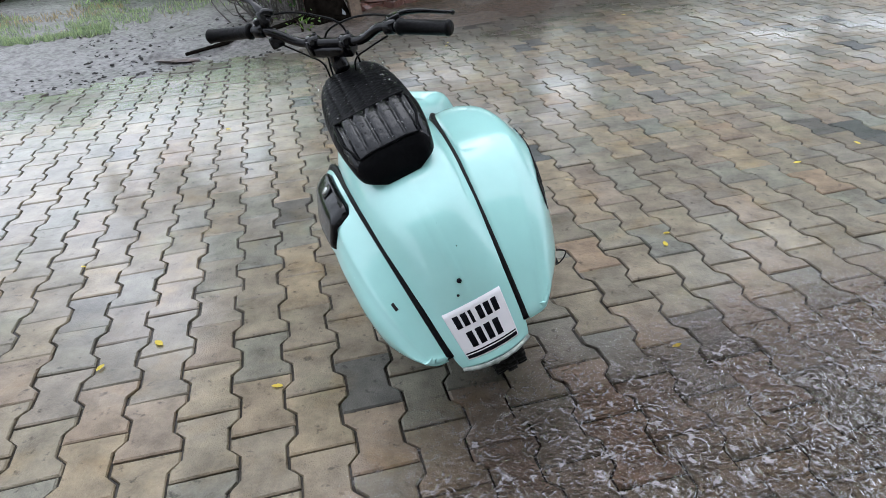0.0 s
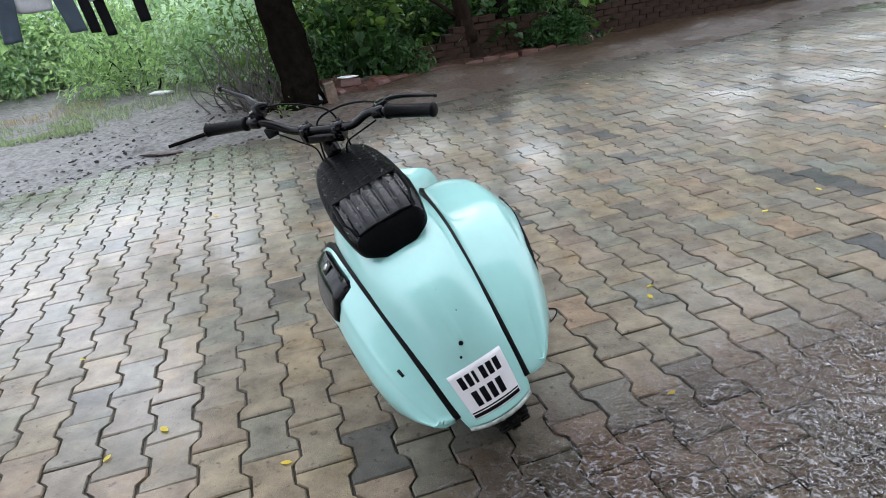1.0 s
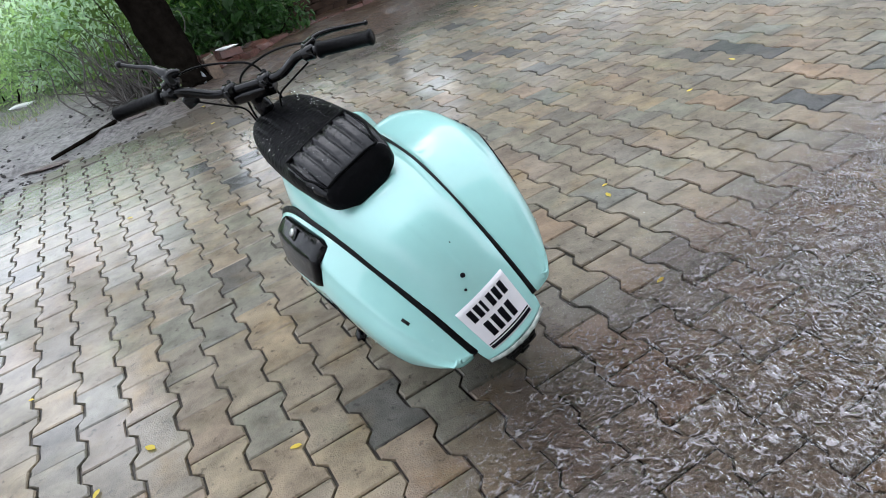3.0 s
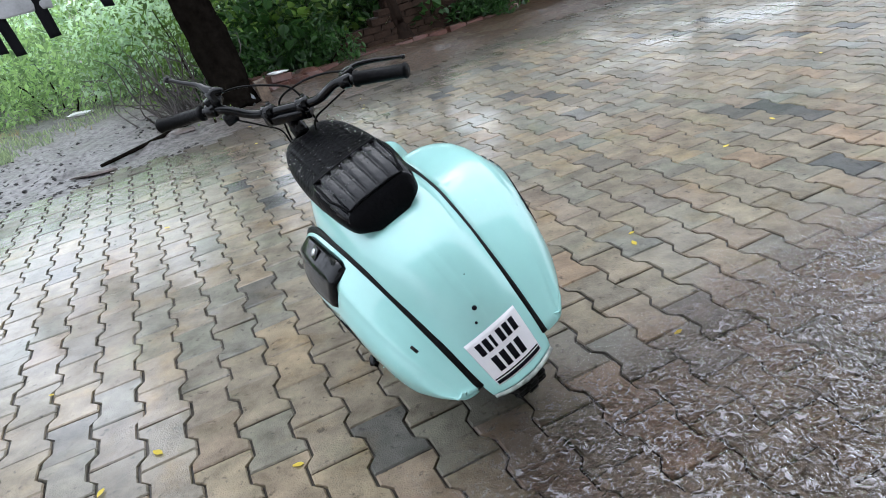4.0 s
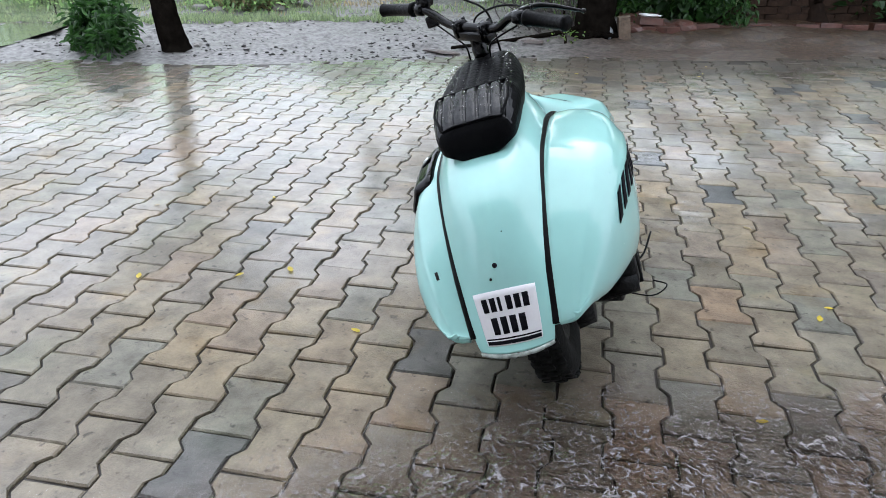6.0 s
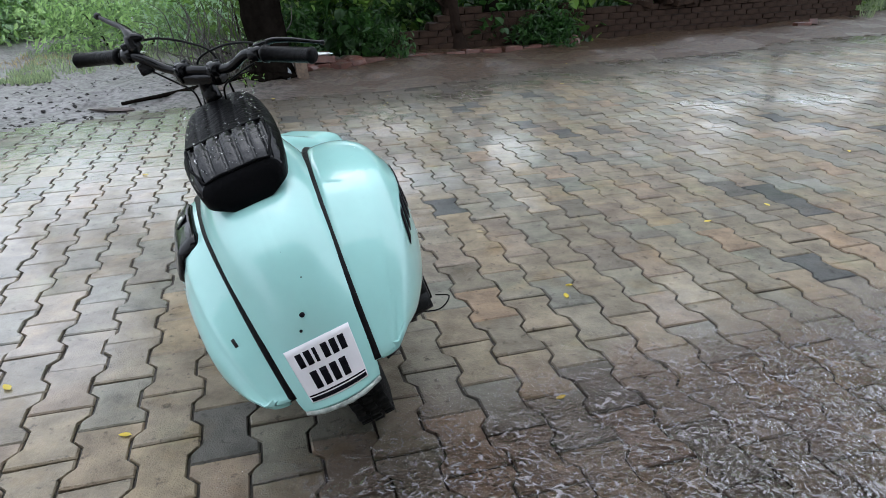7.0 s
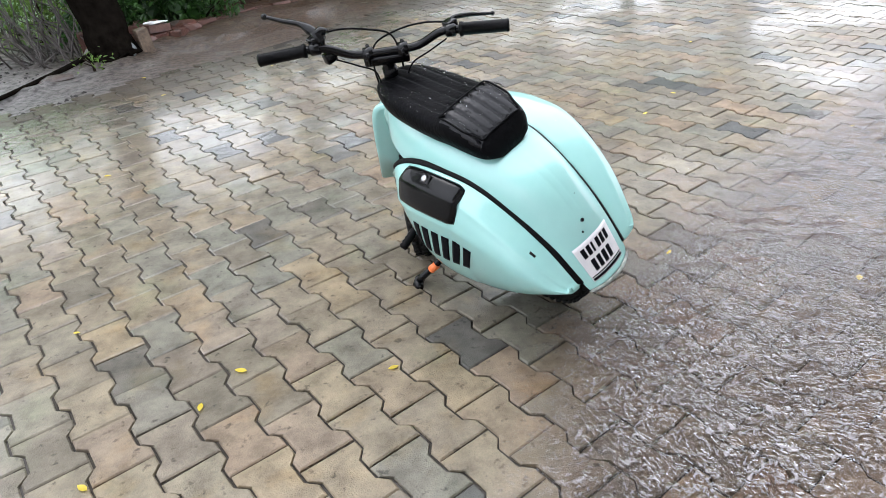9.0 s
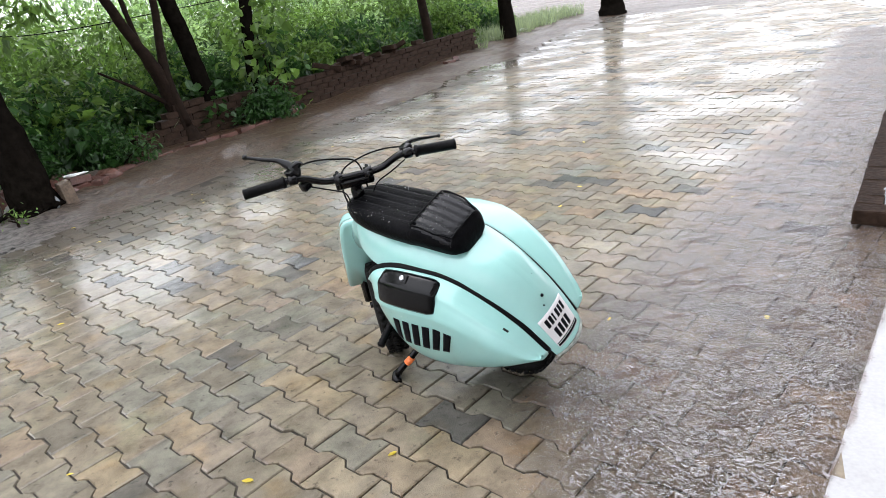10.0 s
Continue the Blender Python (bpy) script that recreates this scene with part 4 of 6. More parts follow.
M_SLATE = material("slate_cloth", (0.030, 0.043, 0.060), rough=0.85, vary=0.25, bump=0.4, bump_scale=160.0)
jacket = thing("jacket", Matrix(), "slate-blue jacket hung over the line by its middle", "jacket")
cloth_part("body", jacket, (1.90, 1.53), (1.90, 1.12), 0.36, 0.24, M_CLOTHG, 1, "grey lining")
cloth_part("sleeve", jacket, (1.74, 1.53), (1.69, 0.93), 0.17, 0.125, M_SLATE, 2)
cloth_part("sleeve", jacket, (2.04, 1.53), (2.15, 0.94), 0.17, 0.125, M_SLATE, 3)
trousers = thing("trousers", Matrix(), "narrow black trousers dripping from the line", "trousers")
cloth_part("leg", trousers, (2.20, 1.52), (2.27, 0.92), 0.10, 0.075, M_CLOTH, 4)
cloth_part("leg", trousers, (2.30, 1.52), (2.38, 0.88), 0.10, 0.075, M_CLOTH, 5)
shirt = thing("shirt", Matrix(), "pale grey shirt with black sleeves hung on the line", "shirt")
cloth_part("body", shirt, (2.54, 1.53), (2.50, 1.15), 0.44, 0.46, M_CLOTHG, 6)
cloth_part("sleeve", shirt, (2.60, 1.52), (2.66, 0.95), 0.11, 0.085, M_CLOTH, 7, "black sleeve")
cloth_part("sleeve", shirt, (3.05, 1.55), (3.13, 1.07), 0.11, 0.09, M_CLOTH, 8, "black sleeve")
for s_ in (1.80, 2.02, 2.26, 2.42, 2.70):
    peg = thing("clothes_peg", Matrix.Translation(hung(s_, 1.53)), "small pale peg on the clothes line", "peg", "pegs on the line")
    for dx in (-0.004, 0.004):
        bm = bmesh.new()
        block(bm, (dx, 0, 0), (0.006, 0.012, 0.06), 0.002)
        part("jaw", bm, M_WHITE, peg)

# cable across the undergrowth
cable = thing("cable", Matrix(), "thin dark cable strung above the weeds", "cable")
bm = bmesh.new()
tube(bm, spline([(-1.7, 6.5, 1.62), tuple(at(3.0, 7.3, 1.42)), tuple(at(5.3, 7.3, 1.5)), tuple(at(9.9, 7.0, 1.75))], 6), 0.006, 6)
part("wire", bm, M_BLACK, cable)

# grass on the far side of the sand
def grass_patch(name, spots, count, h, mat, seed, label):
    rng = np.random.default_rng(seed)
    v, f = [], []
    for i in range(count):
        s0, s1, o0, o1 = spots[i % len(spots)]
        s, o = rng.uniform(s0, s1), rng.uniform(o0, o1)
        if noise.noise(Vector((s * 1.3, o * 1.3, seed))) < -0.12:
            continue
        b = at(s, o, soil_height(s, o) - 0.005)
        a = rng.uniform(0, 6.28)
        w = Vector((math.cos(a), math.sin(a), 0)) * 0.006
        hh = h * rng.uniform(0.5, 1.2)
        lean = Vector(rng.normal(size=3)) * hh * 0.35
        tip = b + Vector((lean.x, lean.y, hh))
        mid_ = b.lerp(tip, 0.55) + Vector((0, 0, hh * 0.08))
        k_ = len(v)
        v += [b - w, b + w, mid_ + w * 0.7, mid_ - w * 0.7, tip]
        f += [(k_, k_ + 1, k_ + 2, k_ + 3), (k_ + 3, k_ + 2, k_ + 4)]
    return tagged(raw_mesh(name, v, f, mat), label, "grass", kind="stuff")


grass_patch("grass", [(-9, 0.6, 7.3, 9.4), (-9, 1.8, 7.9, 9.6), (-5, 0.2, 7.2, 7.7)], 24000, 0.055, M_GRASS, 4, "short wet grass on the waste ground")
grass_patch("dry_grass", [(-9, 1.0, 7.5, 9.4), (-2.5, 0.4, 8.4, 9.2)], 1400, 0.06, M_DRY, 6, "straw-coloured dead grass on the waste ground")
grass_patch("weeds", [(2.0, 16.0, 7.1, 9.6), (11.3, 18, 6.6, 8)], 9000, 0.3, M_GRASS, 8, "long weeds behind the wall")


# ---- the mint scooter ----
PSI, PHI = radians(22), radians(19)
AX = Vector((math.cos(PSI) * math.cos(PHI), math.sin(PSI) * math.cos(PHI), math.sin(PHI)))
FX = Vector((-math.sin(PSI), math.cos(PSI), 0))
WX = AX.cross(FX)
BIKE = Matrix(((AX.x, FX.x, WX.x, 0.217), (AX.y, FX.y, WX.y, 1.360), (AX.z, FX.z, WX.z, 0.0), (0, 0, 0, 1)))
scooter = thing("scooter", BIKE, "mint-green cut-down scooter leaning on its side stand, wet with rain", "scooter")

# seam between the spine and the side panels: x, y, z
SEAM = spline([(0.087, -0.011, 0.299), (0.097, 0.056, 0.41), (0.108, 0.146, 0.504), (0.118, 0.243, 0.568), (0.125, 0.35, 0.588), (0.132, 0.456, 0.590), (0.146, 0.53, 0.572), (0.158, 0.585, 0.52)], 10)


def seam_at(y):
    return np.array([np.interp(y, SEAM[:, 1], SEAM[:, i]) for i in range(3)])


# spine sections: edge x, y, z; centre y, z; squareness
SPINE = spline([
    (0.076, -0.022, 0.272, -0.040, 0.268, 2.2),
    (0.083, -0.013, 0.297, -0.026, 0.297, 2.2),
    (0.090, 0.018, 0.355, -0.002, 0.365, 2.2),
    (0.096, 0.056, 0.412, 0.022, 0.435, 2.2),
    (0.102, 0.100, 0.462, 0.058, 0.502, 2.4),
    (0.108, 0.146, 0.506, 0.108, 0.560, 2.8),
    (0.114, 0.200, 0.545, 0.180, 0.603, 3.4),
    (0.120, 0.260, 0.572, 0.250, 0.628, 4.0),
    (0.125, 0.350, 0.585, 0.350, 0.650, 4.0),
    (0.128, 0.450, 0.582, 0.450, 0.662, 3.6),
    (0.122, 0.530, 0.572, 0.540, 0.668, 3.2),
    (0.098, 0.600, 0.585, 0.605, 0.682, 2.6),
    (0.066, 0.650, 0.600, 0.652, 0.690, 2.2),
    (0.032, 0.682, 0.610, 0.685, 0.676, 2.0),
], 8)


def spine_point(s, q, lift=0.0):
    """s: 0 at the tail lip to 1 at the steering neck; q: -1 to 1 across."""
    i = s * (len(SPINE) - 1)
    j = min(int(i), len(SPINE) - 2)
    e = SPINE[j] + (SPINE[j + 1] - SPINE[j]) * (i - j)
    t = 1 - abs(q) ** e[5]
    ridge = 0.0045 * math.exp(-(q / 0.06) ** 2) * max(0.0, min(1.0, (s - 0.19) / 0.03)) * max(0.0, 1 - s / 0.6)
    p = Vector((q * e[0], e[1] + (e[3] - e[1]) * t, e[2] + (e[4] - e[2]) * t))
    out = Vector((0, -0.8, 0.6)) if s < 0.45 else Vector((0, 0, 1))
    return p + out * (ridge + lift)


bm = bmesh.new()
qs = np.sin(np.linspace(-1, 1, 41) * math.pi / 2)
shell(bm, [[spine_point(s, q) for q in qs] for s in np.linspace(0, 1, 90)], 0.004)
spine = part("spine_panel", bm, M_MINT, scooter, "mint-painted central body panel with chips")
# tail lip, chipped to bare rusty metal
bm = bmesh.new()
lip = [spine_point(0.0, q) + Vector((0, -0.004, 0)) for q in np.linspace(-1.02, 1.02, 25)]
rngl = np.random.default_rng(3)
rows_ = [[p + Vector((0, -0.001, 0.002)) for p in lip], [p + Vector((0, -0.008, -0.001 + 0.0008 * rngl.normal())) for p in lip], [p + Vector((0, -0.007, -0.005 + 0.0008 * rngl.normal())) for p in lip], [p + Vector((0, 0.004, -0.007)) for p in lip]]
grid_faces(bm, rows_)
part("tail_lip", bm, M_RUST, spine, "bent tail lip with chipped paint and rust")

COWL = spline([  # y, half width, its height, bottom x, bottom z
    (-0.010, 0.140, 0.318, 0.100, 0.296),
    (0.020, 0.168, 0.335, 0.128, 0.301),
    (0.100, 0.214, 0.380, 0.160, 0.279),
    (0.200, 0.247, 0.412, 0.172, 0.242),
    (0.300, 0.266, 0.430, 0.172, 0.206),
    (0.400, 0.271, 0.436, 0.166, 0.192),
    (0.470, 0.264, 0.436, 0.158, 0.195),
    (0.525, 0.244, 0.430, 0.150, 0.220),
    (0.565, 0.216, 0.420, 0.148, 0.262),
    (0.580, 0.198, 0.410, 0.152, 0.300),
], 7)


def cowl_point(y, th, side, lift=0.0):
    """th: 0 at the seam, 1 at the widest line, 2 at the lower edge."""
    _, hw, zm, bx, bz = [np.interp(y, COWL[:, 0], COWL[:, i]) for i in range(5)]
    sx, _, sz = seam_at(y)
    if side < 0:
        hw -= 0.022 * min(1.0, max(0.0, (y - 0.08) / 0.2))
    if side > 0:
        up_ = min(1.0, max(0.0, (y - 0.1) / 0.15))
        bz, bx = bz + 0.032 * up_, bx + 0.02 * up_
    if th <= 1:
        a = th * math.pi / 2
        x, z = sx + (hw - sx) * math.sin(a) ** (0.74 if side > 0 else 0.90), zm + (sz - zm) * math.cos(a) ** (0.70 if side > 0 else 0.84)
        n = Vector((math.sin(a), 0, math.cos(a)))
    else:
        a = (th - 1) * math.pi / 2
        x, z = bx + (hw - bx) * math.cos(a) ** 0.8, zm - (zm - bz) * math.sin(a) ** 0.9
        n = Vector((math.cos(a), 0, -math.sin(a)))
    crease = 0.005 * math.exp(-((th - 0.80) / 0.05) ** 2) * max(0.0, min(1.0, (y - 0.12) / 0.2))
    crease += 0.004 * math.exp(-((th - 0.42) / 0.07) ** 2) * max(0.0, min(1.0, (0.30 - y) / 0.1))
    p = Vector((x, y, z)) + n * (lift + crease)
    bulge = 0.022 * min(1.0, max(0.0, (y - 0.03) / 0.25)) * min(1.0, th * 2)
    return Vector((side * p.x + bulge, p.y, p.z))


def cowl_patch(bm, uv, side, lift, depth):
    """A sheet that follows the side panel; uv: rows of (y, th)."""
    shell(bm, [[cowl_point(y, th, side, lift) for y, th in row] for row in uv], depth)


for side in (-1, 1):
    bm = bmesh.new()
    rows_ = []
    for y in np.concatenate([np.linspace(-0.010, 0.54, 50), np.linspace(0.545, 0.580, 10)]):
        rows_.append([cowl_point(y, th, side) for th in np.linspace(0.0, 2.0, 44)])
    # roll the front and rear ends inward
    front = [Vector((side * (abs(p.x) * 0.9 - 0.01), p.y + 0.012, p.z * 0.9 + 0.04)) for p in rows_[-1]]
    rear = [Vector((side * (abs(p.x) - 0.004), p.y - 0.003, p.z)) for p in rows_[0]]
    rear2 = [Vector((side * (0.088 + (abs(p.x) - 0.088) * 0.5), p.y + 0.02, 0.312 + (p.z - 0.312) * 0.5)) for p in rows_[0]]
    shell(bm, [rear2, rear] + rows_ + [front], 0.003)
    cw = part("side_panel", bm, M_MINT, scooter, "bulging mint-painted side panel beaded with rain")
    bm = bmesh.new()
    pts = [Vector((side * p[0], p[1], p[2])) for p in SEAM if p[1] < 0.555]
    rows_ = []
    for i, p in enumerate(pts):
        t = (pts[min(i + 1, len(pts) - 1)] - pts[max(i - 1, 0)]).normalized()
        o = Vector((side * 0.55, -0.45, 0.72)) if i < 30 else Vector((side * 0.5, -0.2, 0.85))
        o = (o - t * o.dot(t)).normalized()
        b_ = t.cross(o)
        rows_.append([p + o * h + b_ * w for h, w in ((-0.004, -0.009), (0.005, -0.008), (0.007, -0.004), (0.007, 0.004), (0.005, 0.008), (-0.004, 0.009))])
    grid_faces(bm, rows_, wrap=True, caps=True)
    part("seam_strip", bm, M_RUBBER, scooter, "black rubber strip along the panel's seam")
    # six slanted dark blocks in place of the maker's lettering
    for i in range(6):
        y0 = 0.447 - 0.0400 * i if side < 0 else 0.206 + 0.0375 * i
        bm = bmesh.new()
        th0, th1 = (0.97, 1.26) if side < 0 else (0.80, 0.98)
        lean_ = 0.17
        rows2 = [[(y0 - u * (0.0270 if side < 0 else 0.0230) + (v - th0) * (lean_ if side < 0 else -lean_), v) for u in np.linspace(0, 1, 5)] for v in np.linspace(th0, th1, 8)]
        cowl_patch(bm, rows2, side, 0.0016 if side < 0 else 0.0045, 0.0012)
        part("emblem", bm, M_INK, cw)

# black lockable lid on one panel
cw = [o for o in scooter.children if o.name.startswith("side_panel")][0]
bm = bmesh.new()
uv = []
for v in np.linspace(0, 1, 14):
    row = []
    for u in np.linspace(0, 1, 18):
        th = 0.10 + 0.66 * v
        a_, b_ = 0.250 + 0.012 * v, 0.470 + 0.022 * math.sin(v * math.pi * 0.5)
        r = 0.02
        inset = 0.0
        for edge in (v, 1 - v):
            if edge < 0.16:
                inset = max(inset, r * (1 - math.sqrt(max(0, 1 - (1 - edge / 0.16) ** 2))))
        row.append((a_ + inset + (b_ - a_ - 2 * inset) * u, th))
    uv.append(row)
pts = [[cowl_point(y, th, -1, 0.007 if 0 < i < 13 and 0 < j < 17 else -0.004) for j, (y, th) in enumerate(row)] for i, row in enumerate(uv)]
for i, row in enumerate(pts):
    for p in row:
        fold = math.exp(-((i / 13 - 0.52) / 0.16) ** 2)
        p += Vector((-0.003 * fold, 0, 0.006 * fold))
shell(bm, pts, 0.003)
lid = part("lid", bm, M_BLACK, cw, "glossy black locker lid with raindrops")
bm = bmesh.new()
lk = cowl_point(0.376, 0.26, -1, 0.011)
nrm = Vector((-0.55, 0, 0.83))
tube(bm, [lk - nrm * 0.004, lk + nrm * 0.005, lk + nrm * 0.006], [0.009, 0.009, 0.006], 16)
part("lock", bm, M_STEEL, lid, "round chrome lock")
bm = bmesh.new()
block(bm, lk + Vector((0, -0.002, 0)), (0.030, 0.034, 0.004), 0.003, Euler((0, radians(-34), 0)).to_matrix())
part("lock_plate", bm, M_BLACK, lid)

# registration plate: white sticker with plain bars in place of the characters
def spine_patch(s0, s1, q0, q1, lift, n=6, k=8):
    return [[spine_point(s, q, lift) for q in np.linspace(q0, q1, k)] for s in np.linspace(s0, s1, n)]


bm = bmesh.new()
shell(bm, spine_patch(0.048, 0.183, -0.71, 0.71, 0.003, 12, 61), 0.002)
plate = part("number_plate", bm, M_WHITE, scooter, "white number plate sticker with dark bars")
bars = [(0.053, 0.069, -0.69, 0.69), (0.073, 0.078, -0.69, 0.69)]
bars += [(0.088, 0.126, -0.44 + 0.225 * i, -0.44 + 0.225 * i + 0.155) for i in range(4)]
bars += [(0.138, 0.168, -0.55 + 0.190 * i, -0.55 + 0.190 * i + (0.075 if i == 2 else 0.135)) for i in range(6)]
for s0, s1, q0, q1 in bars:
    bm = bmesh.new()
    shell(bm, spine_patch(s0, s1, q0, q1, 0.0044, 5, max(6, int((q1 - q0) / 0.0237))), 0.001)
    part("bar", bm, M_INK, plate)
# drilled holes in the panel
for s_, q_, r in ((0.234, -0.02, 0.0052), (0.207, -0.18, 0.003)):
    bm = bmesh.new()
    c = spine_point(s_, q_, 0.0042)
    nn = Vector((0, -0.85, 0.52))
    tube(bm, [c - nn * 0.004, c + nn * 0.0012], r, 14)
    part("hole", bm, M_INK, spine)
# chips of bare metal
for s_, q_, r in ((0.30, 0.25, 0.003), (0.36, 0.1, 0.0025), (0.47, 0.05, 0.002)):
    bm = bmesh.new()
    c = spine_point(s_, q_, 0.002)
    bmesh.ops.create_icosphere(bm, subdivisions=1, radius=r, matrix=Matrix.Translation(c))
    part("chip", bm, M_GREASE, spine)
bm = bmesh.new()
cowl_patch(bm, [[(0.075 - 0.012 * u, th) for u in (0, 0.5, 1)] for th in (0.26, 0.31)], -1, 0.001, 0.0008)
part("chip", bm, M_GREASE, cw)

# seat: y, half width, bottom z, top z
SEATS = spline([(0.196, 0.048, 0.616, 0.646), (0.202, 0.069, 0.614, 0.668), (0.222, 0.087, 0.616, 0.690), (0.266, 0.097, 0.626, 0.713), (0.312, 0.102, 0.637, 0.729), (0.333, 0.103, 0.640, 0.731),
                (0.350, 0.104, 0.643, 0.726), (0.380, 0.104, 0.647, 0.725), (0.460, 0.102, 0.657, 0.735), (0.540, 0.094, 0.667, 0.746), (0.600, 0.079, 0.675, 0.751), (0.646, 0.056, 0.681, 0.744), (0.664, 0.028, 0.685, 0.728)], 7)
bm = bmesh.new()
rows_ = []
for y, hw, zb, zt in SEATS:
    ring = []
    top_ = [(math.sin(u * math.pi / 2) if abs(u) > 0.9 else u / 0.9 * math.sin(0.9 * math.pi / 2), 1) for u in np.linspace(1, -1, 71)]
    for q, up_ in top_ + [(-0.97, -1), (-0.6, -1), (0.0, -1), (0.6, -1), (0.97, -1)]:
        x = hw * q
        zz = up_ * max(0.0, 1 - abs(q) ** 6) ** (1 / 2.2)
        z = (zb + zt) / 2 + (zt - zb) / 2 * zz
        if up_ > 0:
            z += 0.006 * (1 - (x / 0.13) ** 2)
            if 0.215 < y < 0.338 and zz > 0.6:
                z -= 0.008 * max(math.exp(-((x - g) / 0.0035) ** 2) for g in (-0.072, -0.043, -0.0145, 0.0145, 0.043, 0.072))
            if 0.35 < y < 0.62 and zz > 0.6:
                z -= 0.0022 * max(math.exp(-((x - g) / 0.0045) ** 2) for g in (-0.06, -0.03, 0.0, 0.03, 0.06))
        ring.append((x, y, z))
    rows_.append(ring)
grid_faces(bm, rows_, wrap=True, caps=True)
bm.faces.ensure_lookup_table()
for f in bm.faces:
    c_ = f.calc_center_median()
    if 0.214 < c_.y < 0.340 and abs(c_.x) < 0.09 and f.normal.z > 0.2 or (0.214 < c_.y < 0.338 and c_.z > np.interp(c_.y, SEATS[:, 0], SEATS[:, 3]) - 0.02 and abs(c_.x) < 0.09):
        f.material_index = 1
seat = part("seat", bm, [M_SEAT, M_SEATWET], scooter, "black ribbed vinyl saddle with a raised wet rear half")
bm = bmesh.new()
pl = []
for y in np.linspace(0.334, 0.215, 12):
    pl.append((-0.085 + 0.018 * max(0.0, (0.26 - y) / 0.045), y, np.interp(y, SEATS[:, 0], SEATS[:, 3]) + 0.0005))
pl += [(x, 0.212, 0.690) for x in (-0.04, 0, 0.04)]
pl += [(-p[0], p[1], p[2]) for p in pl[11::-1]]
tube(bm, spline(pl, 3), 0.003, 6)
part("piping", bm, M_SEAT, seat)
bm = bmesh.new()
tube(bm, [(x, 0.340, 0.7285 + 0.006 * (1 - (x / 0.13) ** 2)) for x in np.linspace(-0.085, 0.085, 11)], 0.003, 6)
part("piping", bm, M_SEAT, seat)

# steering, turned to the right
CS = Vector((-0.006, 0.598, 0.832))
SX = Vector((0.75, -0.632, -0.197)).normalized()
SU = Vector((0, -0.28, 0.96)).normalized()
SF = SU.cross(SX).normalized()


WC = Vector((0.0, 0.80, 0.212))      # front wheel's hub


def sp(x, f, u):
    return CS + SX * x + SF * f + SU * u


bm = bmesh.new()
tube(bm, [sp(0, 0, -0.006), sp(0, 0, -0.03), sp(0, 0, -0.05), sp(0, 0, -0.052), sp(0, 0, -0.075), sp(0, 0, -0.16)], [0.018, 0.018, 0.018, 0.021, 0.021, 0.019], 18)
part("stem", bm, M_BLACK, scooter, "black steering stem")
bm = bmesh.new()
tube(bm, [sp(0, 0, -0.125), sp(0, 0, -0.16), sp(0, 0.01, -0.22), WC + SF * 0.08 + SU * 0.30], [0.026, 0.03, 0.05, 0.06], 18)
part("neck", bm, M_MINT, scooter)
bar = spline([(-0.336, -0.016, 0.046), (-0.26, -0.008, 0.047), (-0.185, -0.002, 0.046), (-0.15, 0.0, 0.038), (-0.10, 0.002, 0.010), (-0.06, 0.002, 0.002), (0.0, 0.002, 0.002),
              (0.06, 0.002, 0.002), (0.10, 0.002, 0.010), (0.15, 0.0, 0.038), (0.185, -0.002, 0.042), (0.26, -0.008, 0.041), (0.334, -0.016, 0.040)], 5)
bm = bmesh.new()
tube(bm, [sp(*p) for p in bar], 0.0112, 14)
hb = part("handlebar", bm, M_BLACK, scooter, "black bicycle handlebar turned to one side")
for sgn, uu in ((-1, 0.046), (1, 0.041)):
    bm = bmesh.new()
    tube(bm, [sp(sgn * x, -0.016 + (0.338 - x) * 0.1, uu) for x in (0.205, 0.208, 0.215, 0.218, 0.33, 0.333, 0.338)], [0.013, 0.0195, 0.0195, 0.0165, 0.0165, 0.0185, 0.015], 18)
    part("grip", bm, M_RUBBER, hb, "ribbed black rubber grip")
    bm = bmesh.new()
    tube(bm, [sp(sgn * x, -0.002, uu) for x in (0.168, 0.172, 0.194, 0.198)], [0.013, 0.017, 0.017, 0.013], 14)
    block(bm, sp(sgn * 0.183, 0.022 if sgn > 0 else 0.014, uu + (0.004 if sgn > 0 else 0.016)), (0.03, 0.034, 0.02), 0.005)
    if sgn < 0:
        tube(bm, [sp(-0.168, 0.004, 0.044), sp(-0.166, 0.012, 0.062), sp(-0.172, 0.022, 0.074), sp(-0.160, 0.026, 0.078), sp(-0.142, 0.030, 0.074)], [0.012, 0.016, 0.018, 0.014, 0.006], 12)
    pc = part("lever_clamp", bm, M_BLACK, hb)
    bm = bmesh.new()
    if sgn < 0:
        lv = spline([sp(-0.160, 0.014, 0.058), sp(-0.185, 0.036, 0.074), sp(-0.215, 0.056, 0.088), sp(-0.262, 0.072, 0.095), sp(-0.309, 0.087, 0.106)], 5)
    else:
        lv = spline([sp(0.178, 0.03, 0.044), sp(0.20, 0.050, 0.042), sp(0.235, 0.062, 0.035), sp(0.27, 0.069, 0.026), sp(0.303, 0.078, 0.016)], 5)
    tube(bm, lv, np.interp(np.linspace(0, 1, len(lv)), (0, 0.3, 0.5, 1), (0.015, 0.014, 0.008, 0.005)) if sgn < 0 else np.linspace(0.008, 0.0035, len(lv)), 10)
    bmesh.ops.create_uvsphere(bm, u_segments=12, v_segments=8, radius=0.009 if sgn < 0 else 0.006, matrix=Matrix.Translation(Vector(lv[-1])))
    part("lever", bm, M_BLACK, pc, "black brake lever with a ball end")
